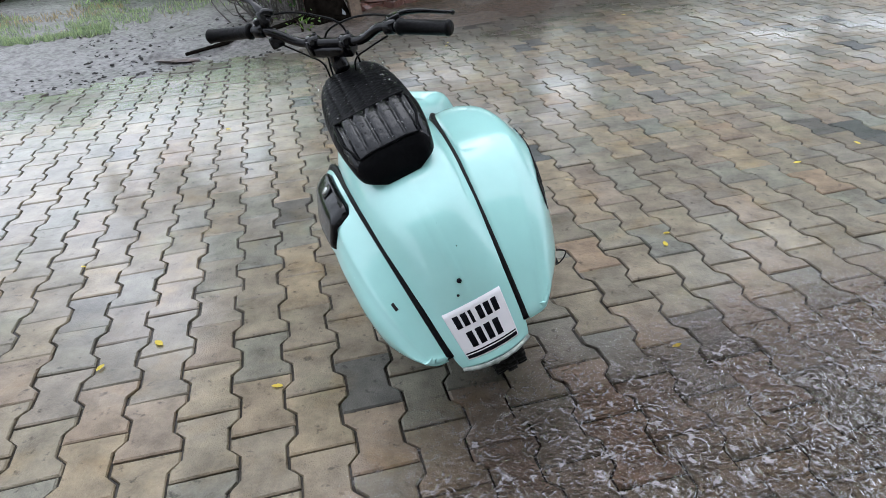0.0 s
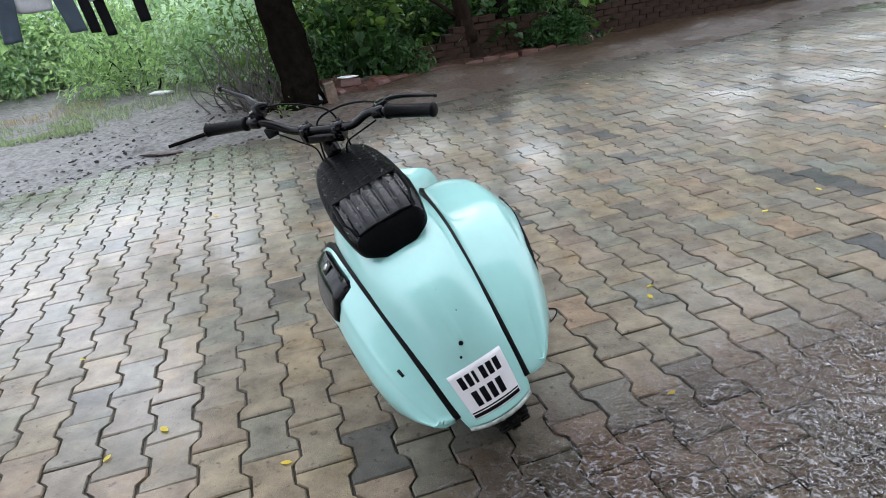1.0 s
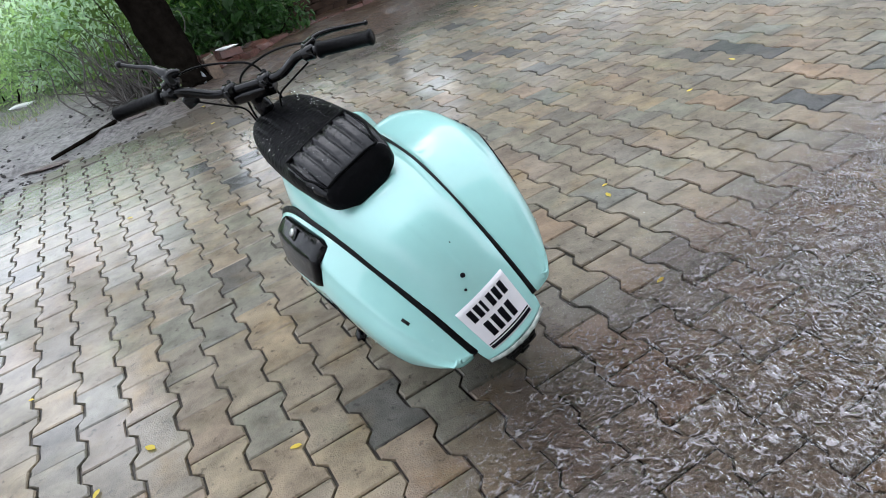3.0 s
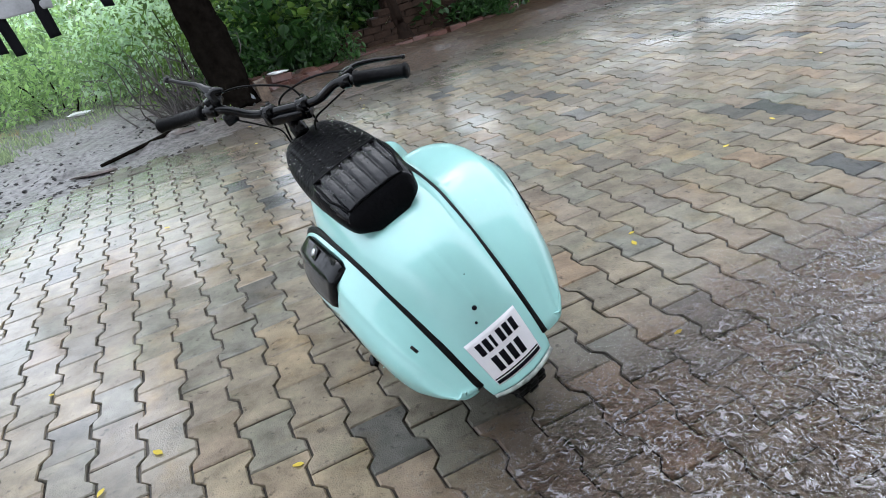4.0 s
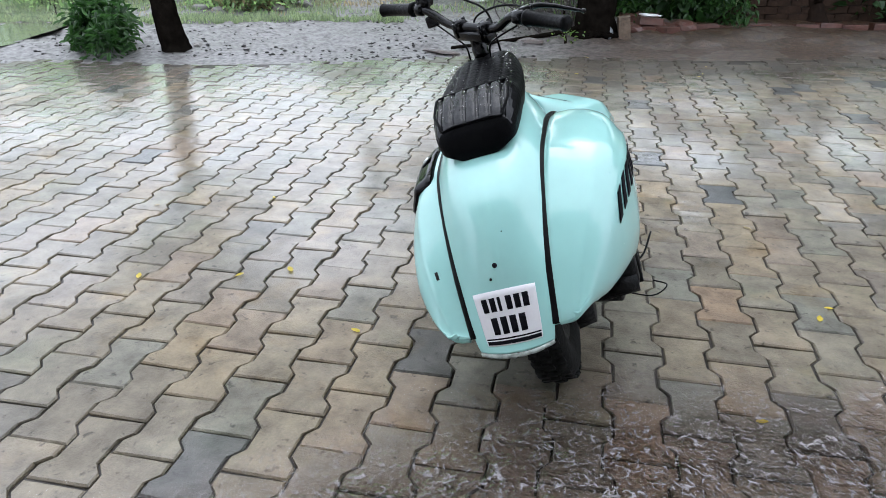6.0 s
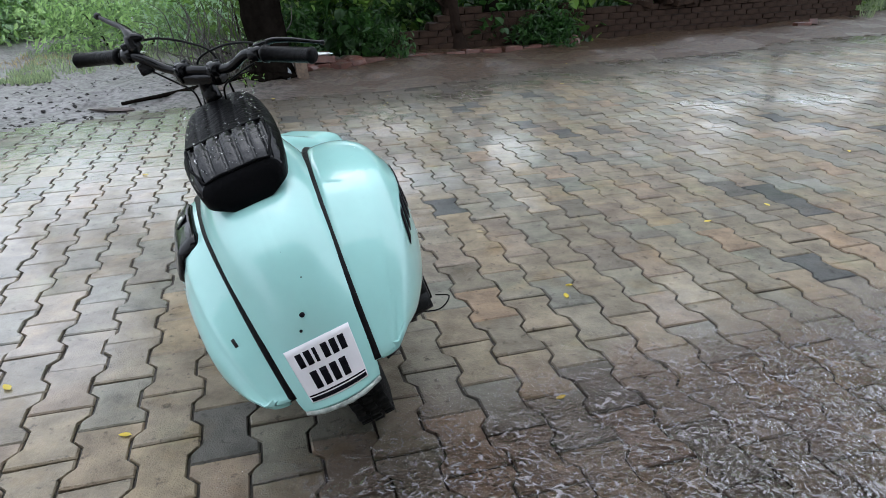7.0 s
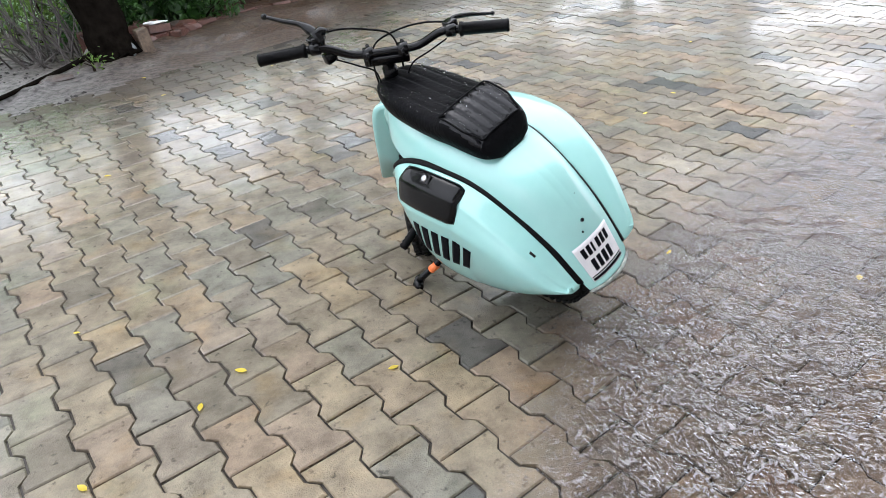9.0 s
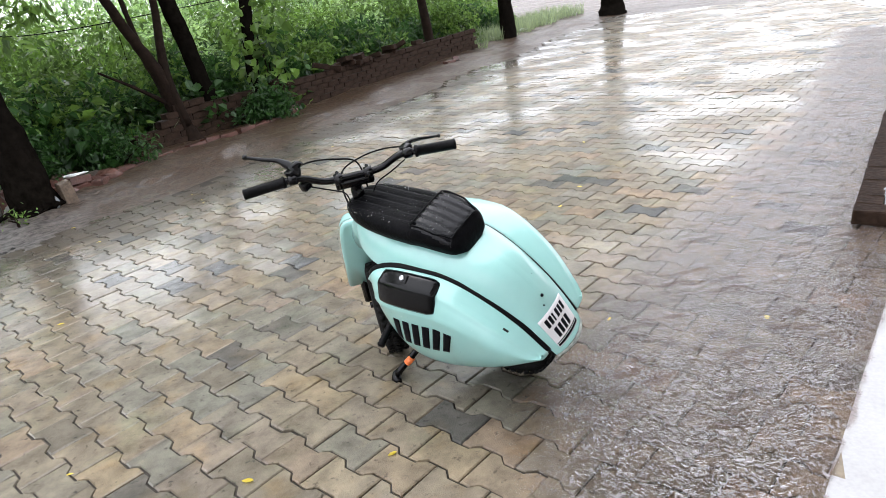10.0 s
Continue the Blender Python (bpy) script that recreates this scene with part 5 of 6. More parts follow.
# switch pod below one grip
bm = bmesh.new()
block(bm, sp(-0.152, 0.0, 0.012), (0.034, 0.026, 0.03), 0.006)
tube(bm, [sp(-0.152, 0.0, 0.035), sp(-0.152, 0.0, 0.012)], 0.008, 8)
part("switch", bm, M_BLACK, hb)
# stem clamp with two caps and bolts
bm = bmesh.new()
block(bm, Vector((0, 0, 0)), (0.125, 0.036, 0.026), 0.006)
bmesh.ops.transform(bm, matrix=Matrix.Translation(sp(0, 0.0, -0.016)) @ Matrix((SX, SF, SU)).transposed().to_4x4(), verts=bm.verts)
part("clamp", bm, M_BLACK, hb, "black handlebar clamp")
for x in (-0.048, 0.048):
    bm = bmesh.new()
    tube(bm, [sp(x + dx, 0.002, 0.002) for dx in (-0.014, -0.013, 0.013, 0.014)], [0.013, 0.0185, 0.0185, 0.013], 16)
    for f_ in (-0.017, 0.019):
        tube(bm, [sp(x, f_, -0.02), sp(x, f_, 0.018)], 0.0055, 8)
    part("clamp_cap", bm, M_BLACK, hb)
# cables
bm = bmesh.new()
tube(bm, spline([sp(-0.165, 0.03, 0.066), sp(-0.11, 0.045, 0.062), sp(-0.04, 0.05, 0.045), sp(0.02, 0.045, 0.02), sp(0.035, 0.035, -0.06), sp(0.03, 0.03, -0.14)], 8), 0.0028, 8)
part("cable", bm, M_RUBBER, scooter)
bm = bmesh.new()
tube(bm, spline([sp(0.17, 0.035, 0.044), sp(0.11, 0.05, 0.04), sp(0.04, 0.05, 0.03), sp(-0.03, 0.04, 0.0), sp(-0.045, 0.02, -0.07), sp(-0.03, -0.02, -0.14)], 8), 0.0028, 8)
part("cable", bm, M_RUBBER, scooter)
bm = bmesh.new()
tube(bm, spline([sp(-0.14, 0.0, 0.002), sp(-0.08, -0.005, -0.028), sp(-0.04, -0.01, -0.05), sp(-0.03, -0.02, -0.09), sp(-0.02, -0.03, -0.15)], 8), 0.0024, 8)
part("cable", bm, M_RUBBER, scooter)
bm = bmesh.new()
tube(bm, spline([sp(0.17, -0.005, 0.02), sp(0.12, -0.02, 0.0), sp(0.07, -0.02, -0.03), sp(0.045, -0.015, -0.08), sp(0.02, -0.02, -0.15)], 8), 0.0024, 8)
part("cable", bm, M_RUBBER, scooter)

# wheels
TYRE = [(0.105, -0.030), (0.125, -0.042), (0.155, -0.048), (0.180, -0.042), (0.196, -0.026), (0.200, 0.0), (0.196, 0.026), (0.180, 0.042), (0.155, 0.048), (0.125, 0.042), (0.105, 0.030)]
RIM = [(0.02, -0.03), (0.08, -0.026), (0.10, -0.034), (0.108, -0.032), (0.108, 0.032), (0.10, 0.034), (0.08, 0.026), (0.02, 0.03)]


def wheel(m, label):
    bm = bmesh.new()
    grid_faces(bm, wheel_rows(TYRE))
    # tread blocks
    for i in range(44):
        a = i / 44 * 2 * math.pi
        for x, da in ((-0.028, 0.0), (0.0, 0.07), (0.028, 0.0)):
            r = 0.196 if x else 0.201
            g = Matrix.Rotation(a + da, 4, 'X') @ Matrix.Translation((x, 0, r)) @ Matrix.Rotation(radians(12 if i % 2 else -12), 4, 'Z')
            n0 = len(bm.verts)
            v = bmesh.ops.create_cube(bm, size=1.0)["verts"]
            bmesh.ops.scale(bm, vec=(0.02, 0.017, 0.007), verts=v)
            bmesh.ops.transform(bm, matrix=g, verts=v)
    bmesh.ops.remove_doubles(bm, verts=bm.verts, dist=0.00001)
    bmesh.ops.transform(bm, matrix=m, verts=bm.verts)
    w = part("wheel", bm, M_TYRE, scooter, label)
    bm = bmesh.new()
    grid_faces(bm, wheel_rows(RIM, 32))
    bmesh.ops.remove_doubles(bm, verts=bm.verts, dist=0.00001)
    bmesh.ops.transform(bm, matrix=m, verts=bm.verts)
    part("rim", bm, M_GREASE, w)


wheel(Matrix.Translation((0.026, 0.265, 0.205)), "black rear tyre with block tread")
steer = Matrix((SX, SF, SU)).transposed().to_4x4()
wheel(Matrix.Translation(WC) @ steer, "black front tyre under the mudguard")
# front mudguard, turned with the wheel
bm = bmesh.new()
def guard_point(f, a, k):
    """f: along the wheel; a: 0 to pi over the arch; k: 1 on the shell, less on the flat rear face."""
    w = np.interp(f, (0.045, 0.20, 0.28, 0.34), (0.095, 0.100, 0.085, 0.045))
    ut = np.interp(f, (0.045, 0.18, 0.26, 0.31, 0.34), (0.415, 0.300, 0.258, 0.215, 0.16))
    ub = np.interp(f, (0.045, 0.34), (0.085, 0.13))
    c, s_ = math.cos(a), math.sin(a)
    x = -w * math.copysign(abs(c) ** 0.28, c)
    h = abs(s_) ** 0.28
    x *= 1 + 0.22 * (1 - h) - 0.05 * h
    return WC + SX * x * k + SF * f + SU * (ub + (ut - ub) * h * (k if k < 1 else 1))


arch = np.linspace(0, math.pi, 49)
rows_ = [[guard_point(0.045, a, k) for a in arch] for k in (0.05, 0.5, 0.93)]
rows_ += [[guard_point(f, a, 0.985 if f < 0.052 else 1.0) for a in arch] for f in np.concatenate([[0.048, 0.056], np.linspace(0.07, 0.34, 24)])]
shell(bm, rows_, 0.003)
part("mudguard", bm, M_MINT, scooter, "flat-backed mint front mudguard turned with the wheel")
bm = bmesh.new()
for sgn in (-1, 1):
    tube(bm, [WC + SX * sgn * 0.06 + SU * 0.24 + SF * 0.10, WC + SX * sgn * 0.062 + SF * 0.03], 0.016, 10)
tube(bm, [WC - SX * 0.062, WC + SX * 0.062], 0.012, 10)
part("fork", bm, M_BLACK, scooter)

# frame, engine and stand under the panels
bm = bmesh.new()
for sgn in (-1, 1):
    tube(bm, spline([(sgn * 0.07, 0.63, 0.36), (sgn * 0.085, 0.59, 0.25), (sgn * 0.09, 0.50, 0.20), (sgn * 0.09, 0.30, 0.23), (sgn * 0.075, 0.20, 0.21)], 5), 0.017, 10)
block(bm, (0, 0.44, 0.30), (0.20, 0.26, 0.20), 0.02)
block(bm, (0, 0.26, 0.43), (0.13, 0.20, 0.06), 0.02)
part("frame", bm, M_GREASE, scooter, "grimy black steel frame")
bm = bmesh.new()
tube(bm, [(0.10, 0.44, 0.23), (0.215, 0.44, 0.23), (0.235, 0.44, 0.23)], [0.095, 0.09, 0.065], 18)
engine = part("engine", bm, M_GREASE, scooter, "greasy black engine casing")
for name_, c_, size_ in (("cylinder", (0.17, 0.56, 0.26), (0.13, 0.12, 0.12)), ("bracket", (0.15, 0.52, 0.20), (0.10, 0.07, 0.08)), ("gear_case", (0.21, 0.33, 0.235), (0.09, 0.14, 0.10))):
    bm = bmesh.new()
    block(bm, c_, size_, 0.018)
    part(name_, bm, M_GREASE, engine)
for i in range(6):
    bm = bmesh.new()
    block(bm, (0.246, 0.30 + 0.028 * i, 0.230), (0.030, 0.010, 0.10), 0.003)
    part("fin", bm, M_GREASE, engine)
for name_, a_, b_, r_ in (("starter", (0.13, 0.36, 0.175), (0.235, 0.36, 0.175), (0.04, 0.045)), ("exhaust", (0.12, 0.33, 0.185), (0.21, 0.30, 0.170), (0.045, 0.03)),
                          ("hub", (0.10, 0.22, 0.20), (0.14, 0.22, 0.20), (0.06, 0.05)), ("cap", (0.18, 0.27, 0.20), (0.25, 0.27, 0.20), (0.03, 0.024))):
    bm = bmesh.new()
    tube(bm, [a_, b_], r_, 14)
    part(name_, bm, M_GREASE, engine)
bm = bmesh.new()
tube(bm, spline([(0.19, 0.45, 0.15), (0.26, 0.52, 0.13), (0.30, 0.60, 0.16)], 5), 0.003, 6)
tube(bm, spline([(0.20, 0.36, 0.13), (0.27, 0.36, 0.10), (0.31, 0.38, 0.11), (0.28, 0.40, 0.12)], 5), 0.002, 6)
part("wire", bm, M_RUBBER, scooter, "loose thin wires")
for sgn in (-1, 1):
    bm = bmesh.new()
    rr = [0.010] + [0.0155 if i % 2 else 0.0125 for i in range(16)] + [0.011]
    tube(bm, [(sgn * (0.10 + 0.12 * i / 17), 0.635 - 0.01 * i / 17, 0.275 - 0.03 * i / 17) for i in range(18)], rr, 12)
    part("foot_peg", bm, M_RUBBER, scooter, "ribbed black foot peg")
bm = bmesh.new()
st = spline([(-0.085, 0.50, 0.22), (-0.15, 0.56, 0.155), (-0.222, 0.618, 0.098)], 6)
tube(bm, st, 0.0115, 12)
tube(bm, [(-0.205, 0.612, 0.105), (-0.215, 0.630, 0.088), (-0.232, 0.622, 0.083), (-0.240, 0.60, 0.086)], [0.012, 0.017, 0.018, 0.012], 12)
stand = part("side_stand", bm, M_BLACK, scooter, "black side stand reaching the paving")
bm = bmesh.new()
tube(bm, [Vector((-0.163, 0.5665, 0.144)), Vector((-0.183, 0.5835, 0.129))], 0.0135, 14)
part("band", bm, M_ORANGE, stand, "orange tape band")

# beads of rain standing on the paint
def water_bead_material():
    m = bpy.data.materials.new("rain_bead")
    m.use_nodes = True
    p = m.node_tree.nodes["Principled BSDF"]
    p.inputs["Base Color"].default_value = (1, 1, 1, 1)
    p.inputs["Roughness"].default_value = 0.02
    p.inputs["IOR"].default_value = 1.33
    p.inputs["Transmission Weight"].default_value = 1.0
    return m


M_BEAD = water_bead_material()
rngd = np.random.default_rng(17)
tmp = bmesh.new()
bmesh.ops.create_icosphere(tmp, subdivisions=1, radius=1.0)
icv = np.array([v.co[:] for v in tmp.verts])
icf = [[v.index for v in f.verts] for f in tmp.faces]
tmp.free()
for target, count in (("spine", 230), ("left", 170), ("right", 200), ("seat", 420)):
    vv, ff = [], []
    for _ in range(count):
        r = 0.0008 + 0.0016 * rngd.random() ** 2
        if target == "seat":
            r *= 1.15
        if target == "spine":
            c = spine_point(rngd.uniform(0.05, 0.6), rngd.uniform(-0.92, 0.92), 0.0)
        elif target == "seat":
            y = rngd.uniform(0.22, 0.62)
            x = rngd.uniform(-0.09, 0.09)
            c = Vector((x, y, np.interp(y, SEATS[:, 0], SEATS[:, 3]) + 0.006 * (1 - (x / 0.13) ** 2) - 0.0005))
        else:
            c = cowl_point(rngd.uniform(0.02, 0.54), rngd.uniform(0.1, 1.2), -1 if target == "left" else 1, 0.0 if target == "left" else 0.003)
        base_ = len(vv) * 1
        vv += [tuple(Vector(q) * r + c) for q in icv]
        ff += [tuple(base_ + i for i in f) for f in icf]
    ob = raw_mesh("rain_bead", vv, ff, M_BEAD, True)
    ob.parent = scooter
    tagged(ob, kind="stuff")


# ---- fallen leaves ----
def fallen_leaf(x, y, size, seed, mat, label):
    rng = np.random.default_rng(seed)
    a = rng.uniform(0, 6.28)
    bm = bmesh.new()
    vs = []
    for i, (u, w) in enumerate(((0, 0), (0.25, 0.2), (0.55, 0.24), (0.85, 0.12), (1, 0), (0.85, -0.12), (0.55, -0.24), (0.25, -0.2))):
        p = Vector((u - 0.5, w, 0.10 * abs(w) + 0.05 * u * rng.random()))
        vs.append(bm.verts.new(p * size))
    c = bm.verts.new((0, 0, 0.0))
    for i in range(8):
        bm.faces.new((vs[i], vs[(i + 1) % 8], c))
    ob = mesh_ob("fallen_leaf", bm, mat, True)
    ob.matrix_world = pose(x, y, 0.004, 0, 0, math.degrees(a))
    return tagged(ob, label, "leaf", "fallen leaves")


fallen_leaf(-0.431, 1.464, 0.032, 1, M_YELLOW, "yellow leaf on a dark paver")
fallen_leaf(0.664, 2.206, 0.035, 2, M_YELLOW, "greenish-yellow leaf on the wet paving")
fallen_leaf(0.60, 1.66, 0.03, 3, M_YELLOW, "yellow leaf floating on the water film")
rngf = np.random.default_rng(12)
for i in range(46):
    if i < 18:
        x, y = rngf.uniform(-2.2, 2.6), rngf.uniform(0.9, 4.2)
    else:
        v = at(rngf.uniform(1.0, 8.5), rngf.uniform(4.6, 6.4))
        x, y = v.x, v.y
    if 0 < (Vector((x, y)) - Vector((0.0, 1.75))).length < 0.55:
        continue
    fallen_leaf(x, y, rngf.uniform(0.02, 0.04), 50 + i, M_YELLOW if i % 4 else M_DRY, "small fallen yellow leaf on the wet paving")


# ---- rain water running off the eaves: a rippled sheet over the paving ----
def water_material():
    m = bpy.data.materials.new("rain_water")
    m.use_nodes = True
    n, l = m.node_tree.nodes, m.node_tree.links
    n.remove(n["Principled BSDF"])
    geo = n.new("ShaderNodeNewGeometry")
    w1 = n.new("ShaderNodeTexNoise")
    w1.inputs["Scale"].default_value, w1.inputs["Detail"].default_value, w1.inputs["Distortion"].default_value = 34.0, 3.5, 1.8
    l.new(geo.outputs["Position"], w1.inputs["Vector"])

    shake = n.new("ShaderNodeTexNoise")
    shake.inputs["Scale"].default_value, shake.inputs["Detail"].default_value = 24.0, 3.0
    l.new(geo.outputs["Position"], shake.inputs["Vector"])
    shaken = n.new("ShaderNodeVectorMath")
    shaken.operation = 'MULTIPLY_ADD'
    shaken.inputs[1].default_value = (0.05, 0.05, 0.0)
    l.new(shake.outputs["Color"], shaken.inputs[0])
    l.new(geo.outputs["Position"], shaken.inputs[2])

    def rings(scale, count, weight, before):
        """Rings spreading from scattered drops, each fading outwards."""
        cell = n.new("ShaderNodeTexVoronoi")
        cell.inputs["Scale"].default_value = scale
        l.new(shaken.outputs[0], cell.inputs["Vector"])
        k = n.new("ShaderNodeMath")
        k.operation = 'MULTIPLY'
        k.inputs[1].default_value = count
        l.new(cell.outputs["Distance"], k.inputs[0])
        sine = n.new("ShaderNodeMath")
        sine.operation = 'SINE'
        l.new(k.outputs[0], sine.inputs[0])
        fade = n.new("ShaderNodeMapRange")
        fade.inputs["From Min"].default_value, fade.inputs["From Max"].default_value = 0.05, 0.6
        fade.inputs["To Min"].default_value, fade.inputs["To Max"].default_value = weight, 0.0
        l.new(cell.outputs["Distance"], fade.inputs["Value"])
        out = n.new("ShaderNodeMath")
        out.operation = 'MULTIPLY_ADD'
        l.new(sine.outputs[0], out.inputs[0])
        l.new(fade.outputs[0], out.inputs[1])
        l.new(before, out.inputs[2])
        return out.outputs[0]

    height = rings(17.0, 26.0, 0.15, w1.outputs["Fac"])
    height = rings(27.0, 20.0, 0.10, height)
    b = n.new("ShaderNodeBump")
    b.inputs["Strength"].default_value, b.inputs["Distance"].default_value = 1.0, 0.026
    l.new(height, b.inputs["Height"])
    gl = n.new("ShaderNodeBsdfGlossy")
    gl.inputs["Roughness"].default_value = 0.03
    l.new(b.outputs["Normal"], gl.inputs["Normal"])
    tr = n.new("ShaderNodeBsdfTransparent")
    tr.inputs["Color"].default_value = (0.82, 0.755, 0.735, 1)
    fr = n.new("ShaderNodeFresnel")
    fr.inputs["IOR"].default_value = 1.33
    l.new(b.outputs["Normal"], fr.inputs["Normal"])
    mx = n.new("ShaderNodeMixShader")
    l.new(fr.outputs[0], mx.inputs["Fac"])
    # the ripples' glints are painted: a pale diffuse colour on the high crests
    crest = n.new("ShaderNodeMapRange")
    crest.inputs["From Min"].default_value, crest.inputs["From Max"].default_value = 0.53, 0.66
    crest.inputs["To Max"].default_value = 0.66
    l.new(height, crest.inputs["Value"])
    glint = n.new("ShaderNodeBsdfDiffuse")
    glint.inputs["Color"].default_value = (0.38, 0.35, 0.355, 1)
    l.new(b.outputs["Normal"], glint.inputs["Normal"])
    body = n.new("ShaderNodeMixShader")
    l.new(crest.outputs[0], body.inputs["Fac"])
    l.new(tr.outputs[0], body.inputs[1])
    l.new(glint.outputs[0], body.inputs[2])
    l.new(body.outputs[0], mx.inputs[1])
    l.new(gl.outputs[0], mx.inputs[2])
    # the sheet thins out raggedly towards the dry side
    off = n.new("ShaderNodeVectorMath")
    off.operation = 'SUBTRACT'
    off.inputs[1].default_value = (0.35, 1.72, 0)
    l.new(geo.outputs["Position"], off.inputs[0])
    dd = n.new("ShaderNodeVectorMath")
    dd.operation = 'DOT_PRODUCT'
    dd.inputs[1].default_value = (0.49, -0.87, 0)
    l.new(off.outputs[0], dd.inputs[0])
    en = n.new("ShaderNodeTexNoise")
    en.inputs["Scale"].default_value, en.inputs["Detail"].default_value = 9.0, 6.0
    l.new(geo.outputs["Position"], en.inputs["Vector"])
    ea = n.new("ShaderNodeMath")
    ea.operation = 'MULTIPLY_ADD'
    ea.inputs[1].default_value = 0.5
    l.new(en.outputs["Fac"], ea.inputs[0])
    # and withdraws to the veranda at its far end
    du = n.new("ShaderNodeVectorMath")
    du.operation = 'DOT_PRODUCT'
    du.inputs[1].default_value = (0.87, 0.49, 0)
    l.new(off.outputs[0], du.inputs[0])
    back = n.new("ShaderNodeMapRange")
    back.inputs["From Min"].default_value, back.inputs["From Max"].default_value = -1.3, -0.3
    back.inputs["To Min"].default_value, back.inputs["To Max"].default_value = -0.55, 0.0
    l.new(du.outputs["Value"], back.inputs["Value"])
    ba = n.new("ShaderNodeMath")
    ba.operation = 'ADD'
    l.new(dd.outputs["Value"], ba.inputs[0])
    fore = n.new("ShaderNodeMapRange")
    fore.inputs["From Min"].default_value, fore.inputs["From Max"].default_value = 0.6, 3.6
    fore.inputs["To Min"].default_value, fore.inputs["To Max"].default_value = 0.0, -0.34
    l.new(du.outputs["Value"], fore.inputs["Value"])
    bf = n.new("ShaderNodeMath")
    bf.operation = 'ADD'
    l.new(back.outputs[0], bf.inputs[0])
    l.new(fore.outputs[0], bf.inputs[1])
    l.new(bf.outputs[0], ba.inputs[1])
    l.new(ba.outputs[0], ea.inputs[2])
    em = n.new("ShaderNodeMapRange")
    em.inputs["From Min"].default_value, em.inputs["From Max"].default_value = 0.2, 0.5
    l.new(ea.outputs[0], em.inputs["Value"])
    # it laps over the veranda's edge, calmer there, and ends in a ragged line
    so_ = n.new("ShaderNodeVectorMath")
    so_.operation = 'SUBTRACT'
    so_.inputs[1].default_value = (SL0.x, SL0.y, 0)
    l.new(geo.outputs["Position"], so_.inputs[0])
    sdp = n.new("ShaderNodeVectorMath")
    sdp.operation = 'DOT_PRODUCT'
    sdp.inputs[1].default_value = (sn.x, sn.y, 0)
    l.new(so_.outputs[0], sdp.inputs[0])
    lap = n.new("ShaderNodeMath")
    lap.operation = 'MULTIPLY_ADD'
    lap.inputs[1].default_value = 0.10
    l.new(en.outputs["Fac"], lap.inputs[0])
    l.new(sdp.outputs["Value"], lap.inputs[2])
    lr = n.new("ShaderNodeMapRange")
    lr.inputs["From Min"].default_value, lr.inputs["From Max"].default_value = 0.058, 0.072
    lr.inputs["To Min"].default_value, lr.inputs["To Max"].default_value = 1.0, 0.0
    l.new(lap.outputs[0], lr.inputs["Value"])
    calm = n.new("ShaderNodeMapRange")
    calm.inputs["From Min"].default_value, calm.inputs["From Max"].default_value = -0.16, 0.02
    calm.inputs["To Min"].default_value, calm.inputs["To Max"].default_value = 1.0, 0.35
    l.new(sdp.outputs["Value"], calm.inputs["Value"])
    bs = n.new("ShaderNodeMath")
    bs.operation = 'MULTIPLY'
    l.new(em.outputs[0], bs.inputs[0])
    l.new(calm.outputs[0], bs.inputs[1])
    l.new(bs.outputs[0], b.inputs["Strength"])
    em0 = em
    em = n.new("ShaderNodeMath")
    em.operation = 'MULTIPLY'
    l.new(em0.outputs[0], em.inputs[0])
    l.new(lr.outputs[0], em.inputs[1])
    clear = n.new("ShaderNodeBsdfTransparent")
    fin = n.new("ShaderNodeMixShader")
    l.new(em.outputs[0], fin.inputs["Fac"])
    l.new(clear.outputs[0], fin.inputs[1])
    l.new(mx.outputs[0], fin.inputs[2])
    l.new(fin.outputs[0], n["Material Output"].inputs["Surface"])
    return m


def build_water():
    """A strip under the eaves with a ragged outer edge; its surface ripples in relief."""
    verts, faces = [], []
    d, q_ = Vector((0.87, 0.49)), Vector((0.49, -0.87))
    su = np.arange(-3.2, 8.5, 0.05)
    qv = np.arange(-0.35, 1.35, 0.05)
    for u in su:
        for w in qv:
            p = Vector((0.35, 1.72)) + d * u + q_ * w
            verts.append((p.x, p.y, 0.0065 + 0.0007 * noise.noise(Vector((p.x * 22, p.y * 22, 0)))))
    k = len(qv)
    for i in range(len(su) - 1):
        for j in range(k - 1):
            faces.append((i * k + j, i * k + j + 1, (i + 1) * k + j + 1, (i + 1) * k + j))
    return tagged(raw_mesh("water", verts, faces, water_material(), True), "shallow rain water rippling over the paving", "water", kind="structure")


build_water()

# ---- paving: I-shaped concrete blocks ----
W1, W2, J = 0.0785, 0.0540, 0.0031


def paver_outline():
    hl = LENGTH / 2 - 0.0022
    w1, w2 = W1 - J, W2 - J
    right = [(w1, -hl), (w1, -0.064), (w2, -0.037), (w2, 0.037), (w1, 0.064), (w1, hl)]
    return right + [(-x, y) for x, y in right[::-1]]


OUT = np.array(paver_outline())
INN = OUT * np.array((1 - 0.0045 / W1, 1 - 0.0045 / (LENGTH / 2)))
PV = np.concatenate([np.c_[OUT, np.full(12, -0.016)], np.c_[OUT, np.full(12, -0.004)], np.c_[INN, np.zeros(12)]])
PF = [(i, (i + 1) % 12, 12 + (i + 1) % 12, 12 + i) for i in range(12)] + [(12 + i, 12 + (i + 1) % 12, 24 + (i + 1) % 12, 24 + i) for i in range(12)]
PF += [(24, 25, 34, 35), (25, 26, 33, 34), (26, 27, 32, 33), (27, 28, 31, 32), (28, 29, 30, 31)]
pave_me = bpy.data.meshes.new("paver")
pave_me.from_pydata([tuple(v) for v in PV], [], PF)
pave_me.materials.append(M_PAVE1)
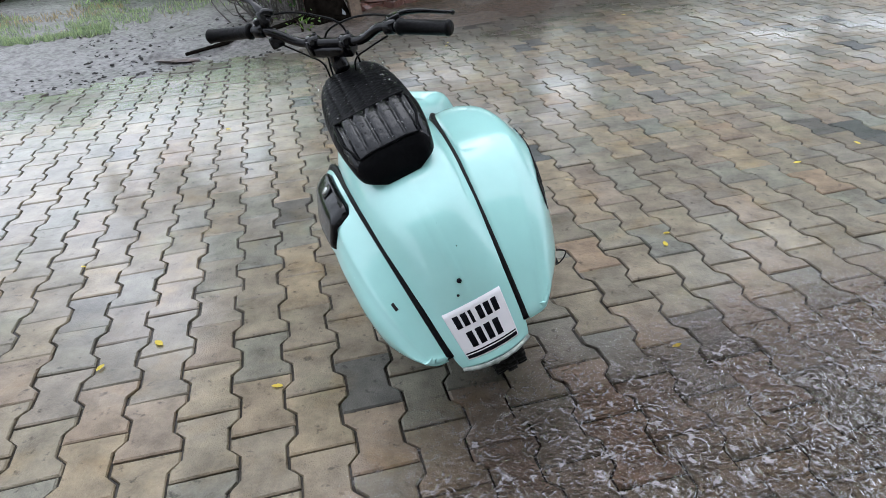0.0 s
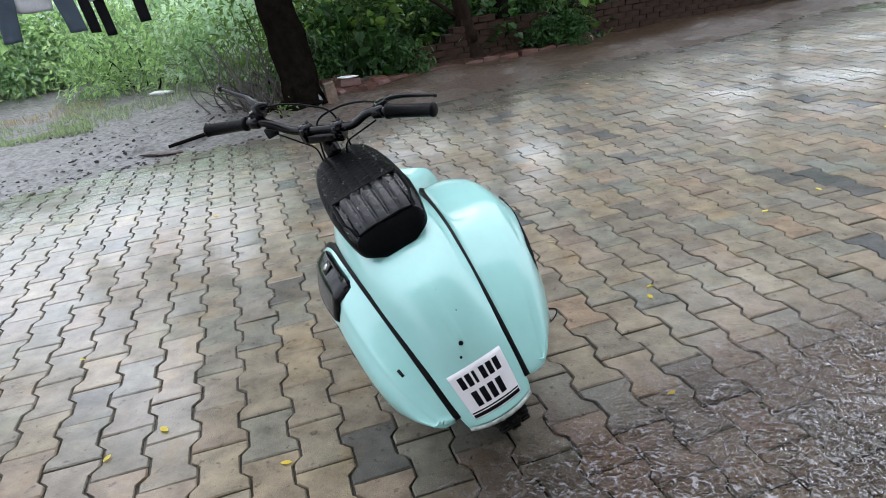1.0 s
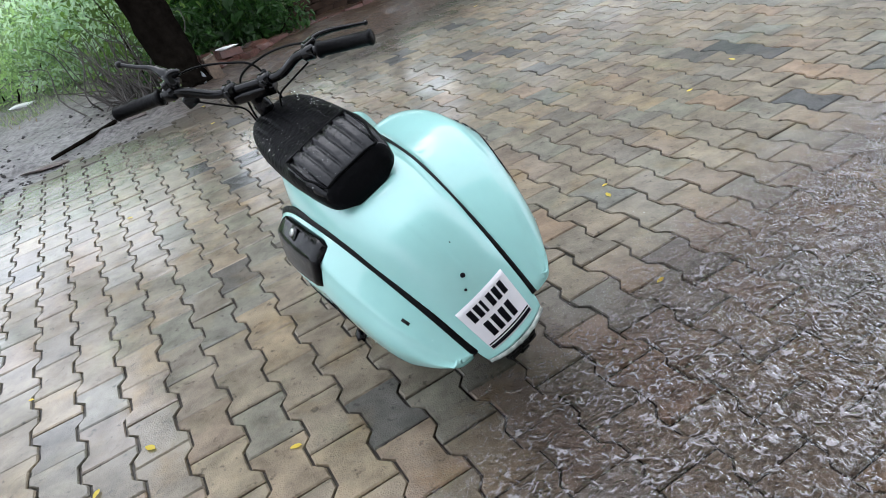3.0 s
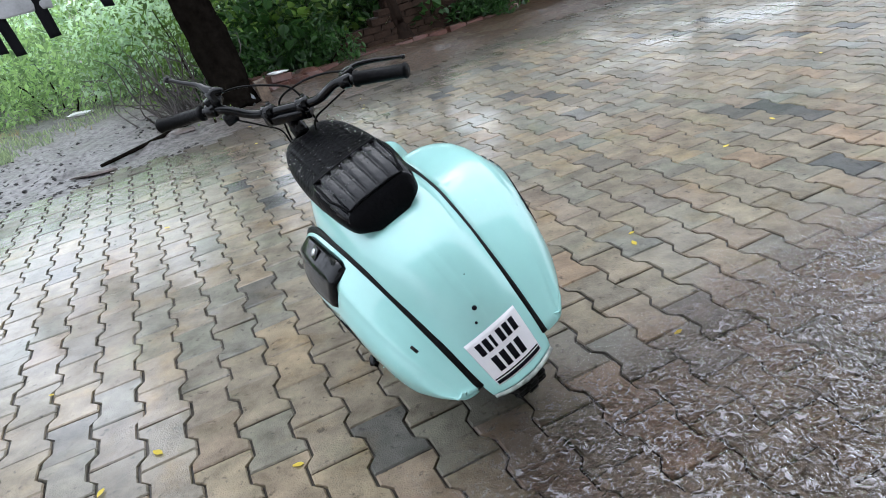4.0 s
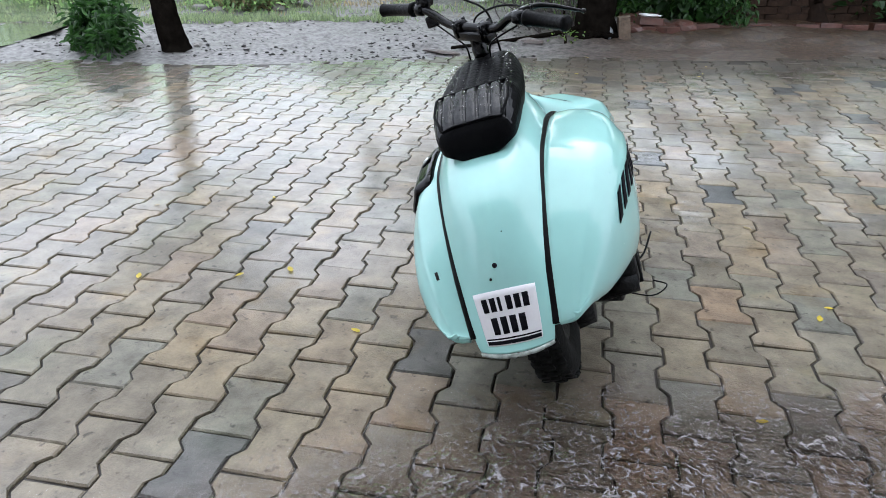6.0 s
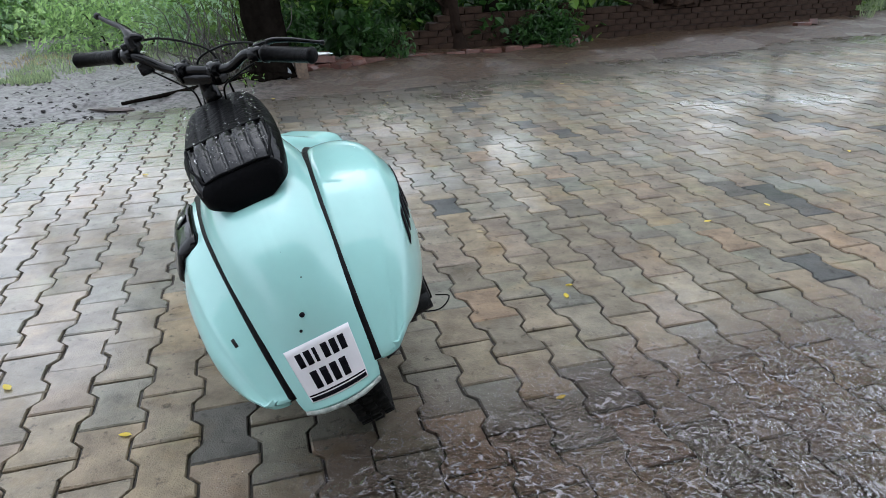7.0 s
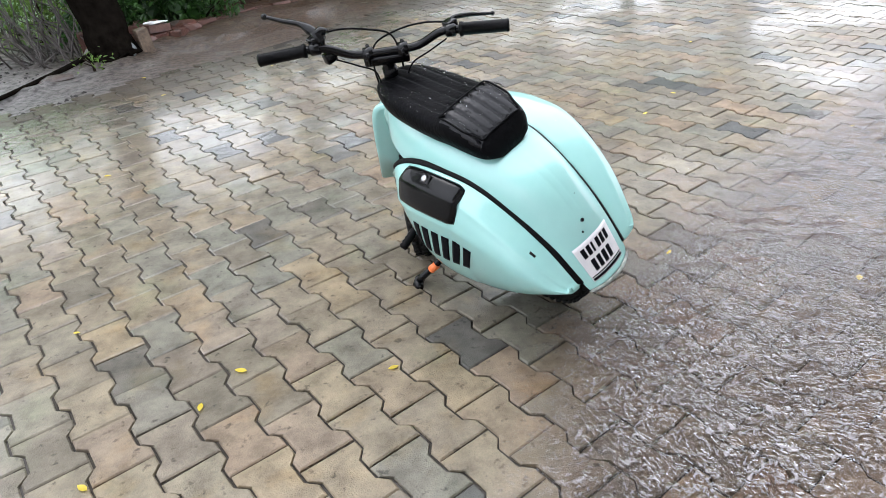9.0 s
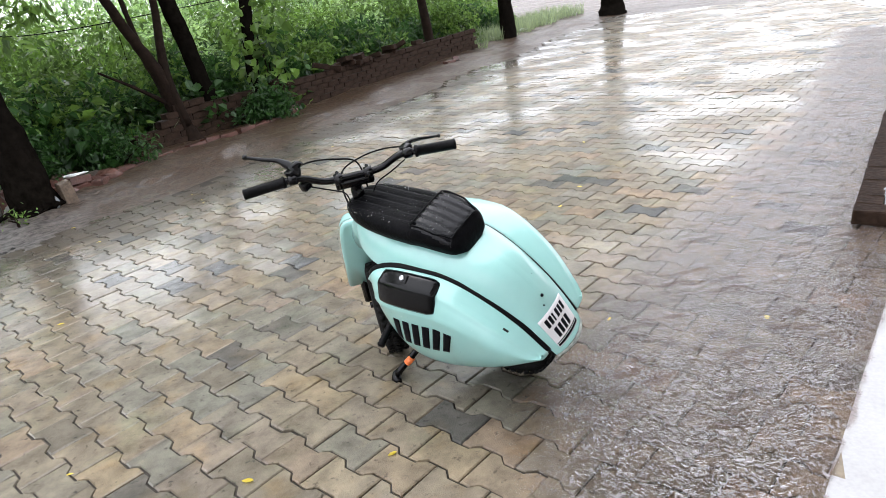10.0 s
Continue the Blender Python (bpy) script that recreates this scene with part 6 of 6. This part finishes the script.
pavement = thing("pavement_blocks", Matrix(), "wet tan and grey I-shaped concrete block paving", "paving", kind="structure")
rngp = np.random.default_rng(31)
bm = bmesh.new()
q4 = [place(-5.7, -1.1), place(15.6, -1.1), place(15.6, PAVE_END - 0.1), place(-5.7, PAVE_END - 0.1)]
bm.faces.new([bm.verts.new((p.x, p.y, -0.0078)) for p in q4])
part("joint_dirt", bm, M_JOINT, pavement, "dark grit in the joints", smooth=False)
field, near = [], []
for iu in range(-60, 130):
    for iv in range(-28, 76):
        u = U0 + PITCH * iu
        v = V0 + LENGTH * (iv + 0.5) + (LENGTH / 2 if iu % 2 else 0.0)
        c = GU * u + GV * v
        s, o = c @ np.array(E_DIR.xy), c @ np.array(N_DIR.xy)
        if o > PAVE_END - 0.05 + 0.12 * math.sin(s * 1.7) or s < -5.6 or s > 15.5 or o < -1.0:
            continue
        side_ = (Vector(c) - SL0).dot(sn)
        if side_ > 0.12:
            continue
        d = math.hypot(c[0] - 0.0, c[1] - 1.75)
        (near if d < 1.62 else field).append((d, c))
near.sort(key=lambda r: r[0])
field += near[300:]
rot_z = math.degrees(GRID_TURN)
for d, c in near[:300]:
    t = rngp.normal(size=3)
    piece("paver", pave_me, pavement, pose(c[0], c[1], t[0] * 0.0012, t[1] * 0.75, t[2] * 0.75, rot_z + rngp.normal() * 0.5))
nf = len(field)
C = np.array([c for _, c in field])
T = rngp.normal(size=(nf, 4))
ang = GRID_TURN + T[:, 3] * 0.008
ca, sa = np.cos(ang)[:, None], np.sin(ang)[:, None]
X = PV[None, :, 0] * ca - PV[None, :, 1] * sa + C[:, :1]
Y = PV[None, :, 0] * sa + PV[None, :, 1] * ca + C[:, 1:2]
Z = PV[None, :, 2] + T[:, :1] * 0.0012 + PV[None, :, 0] * T[:, 1:2] * 0.007 + PV[None, :, 1] * T[:, 2:3] * 0.007
V = np.stack([X, Y, Z], 2).reshape(-1, 3)
faces = [tuple(k * 36 + i for i in f) for k in range(nf) for f in PF]
fld = raw_mesh("paver_field", V, faces, M_PAVE2)
fld.parent = pavement
tagged(fld, kind="stuff")
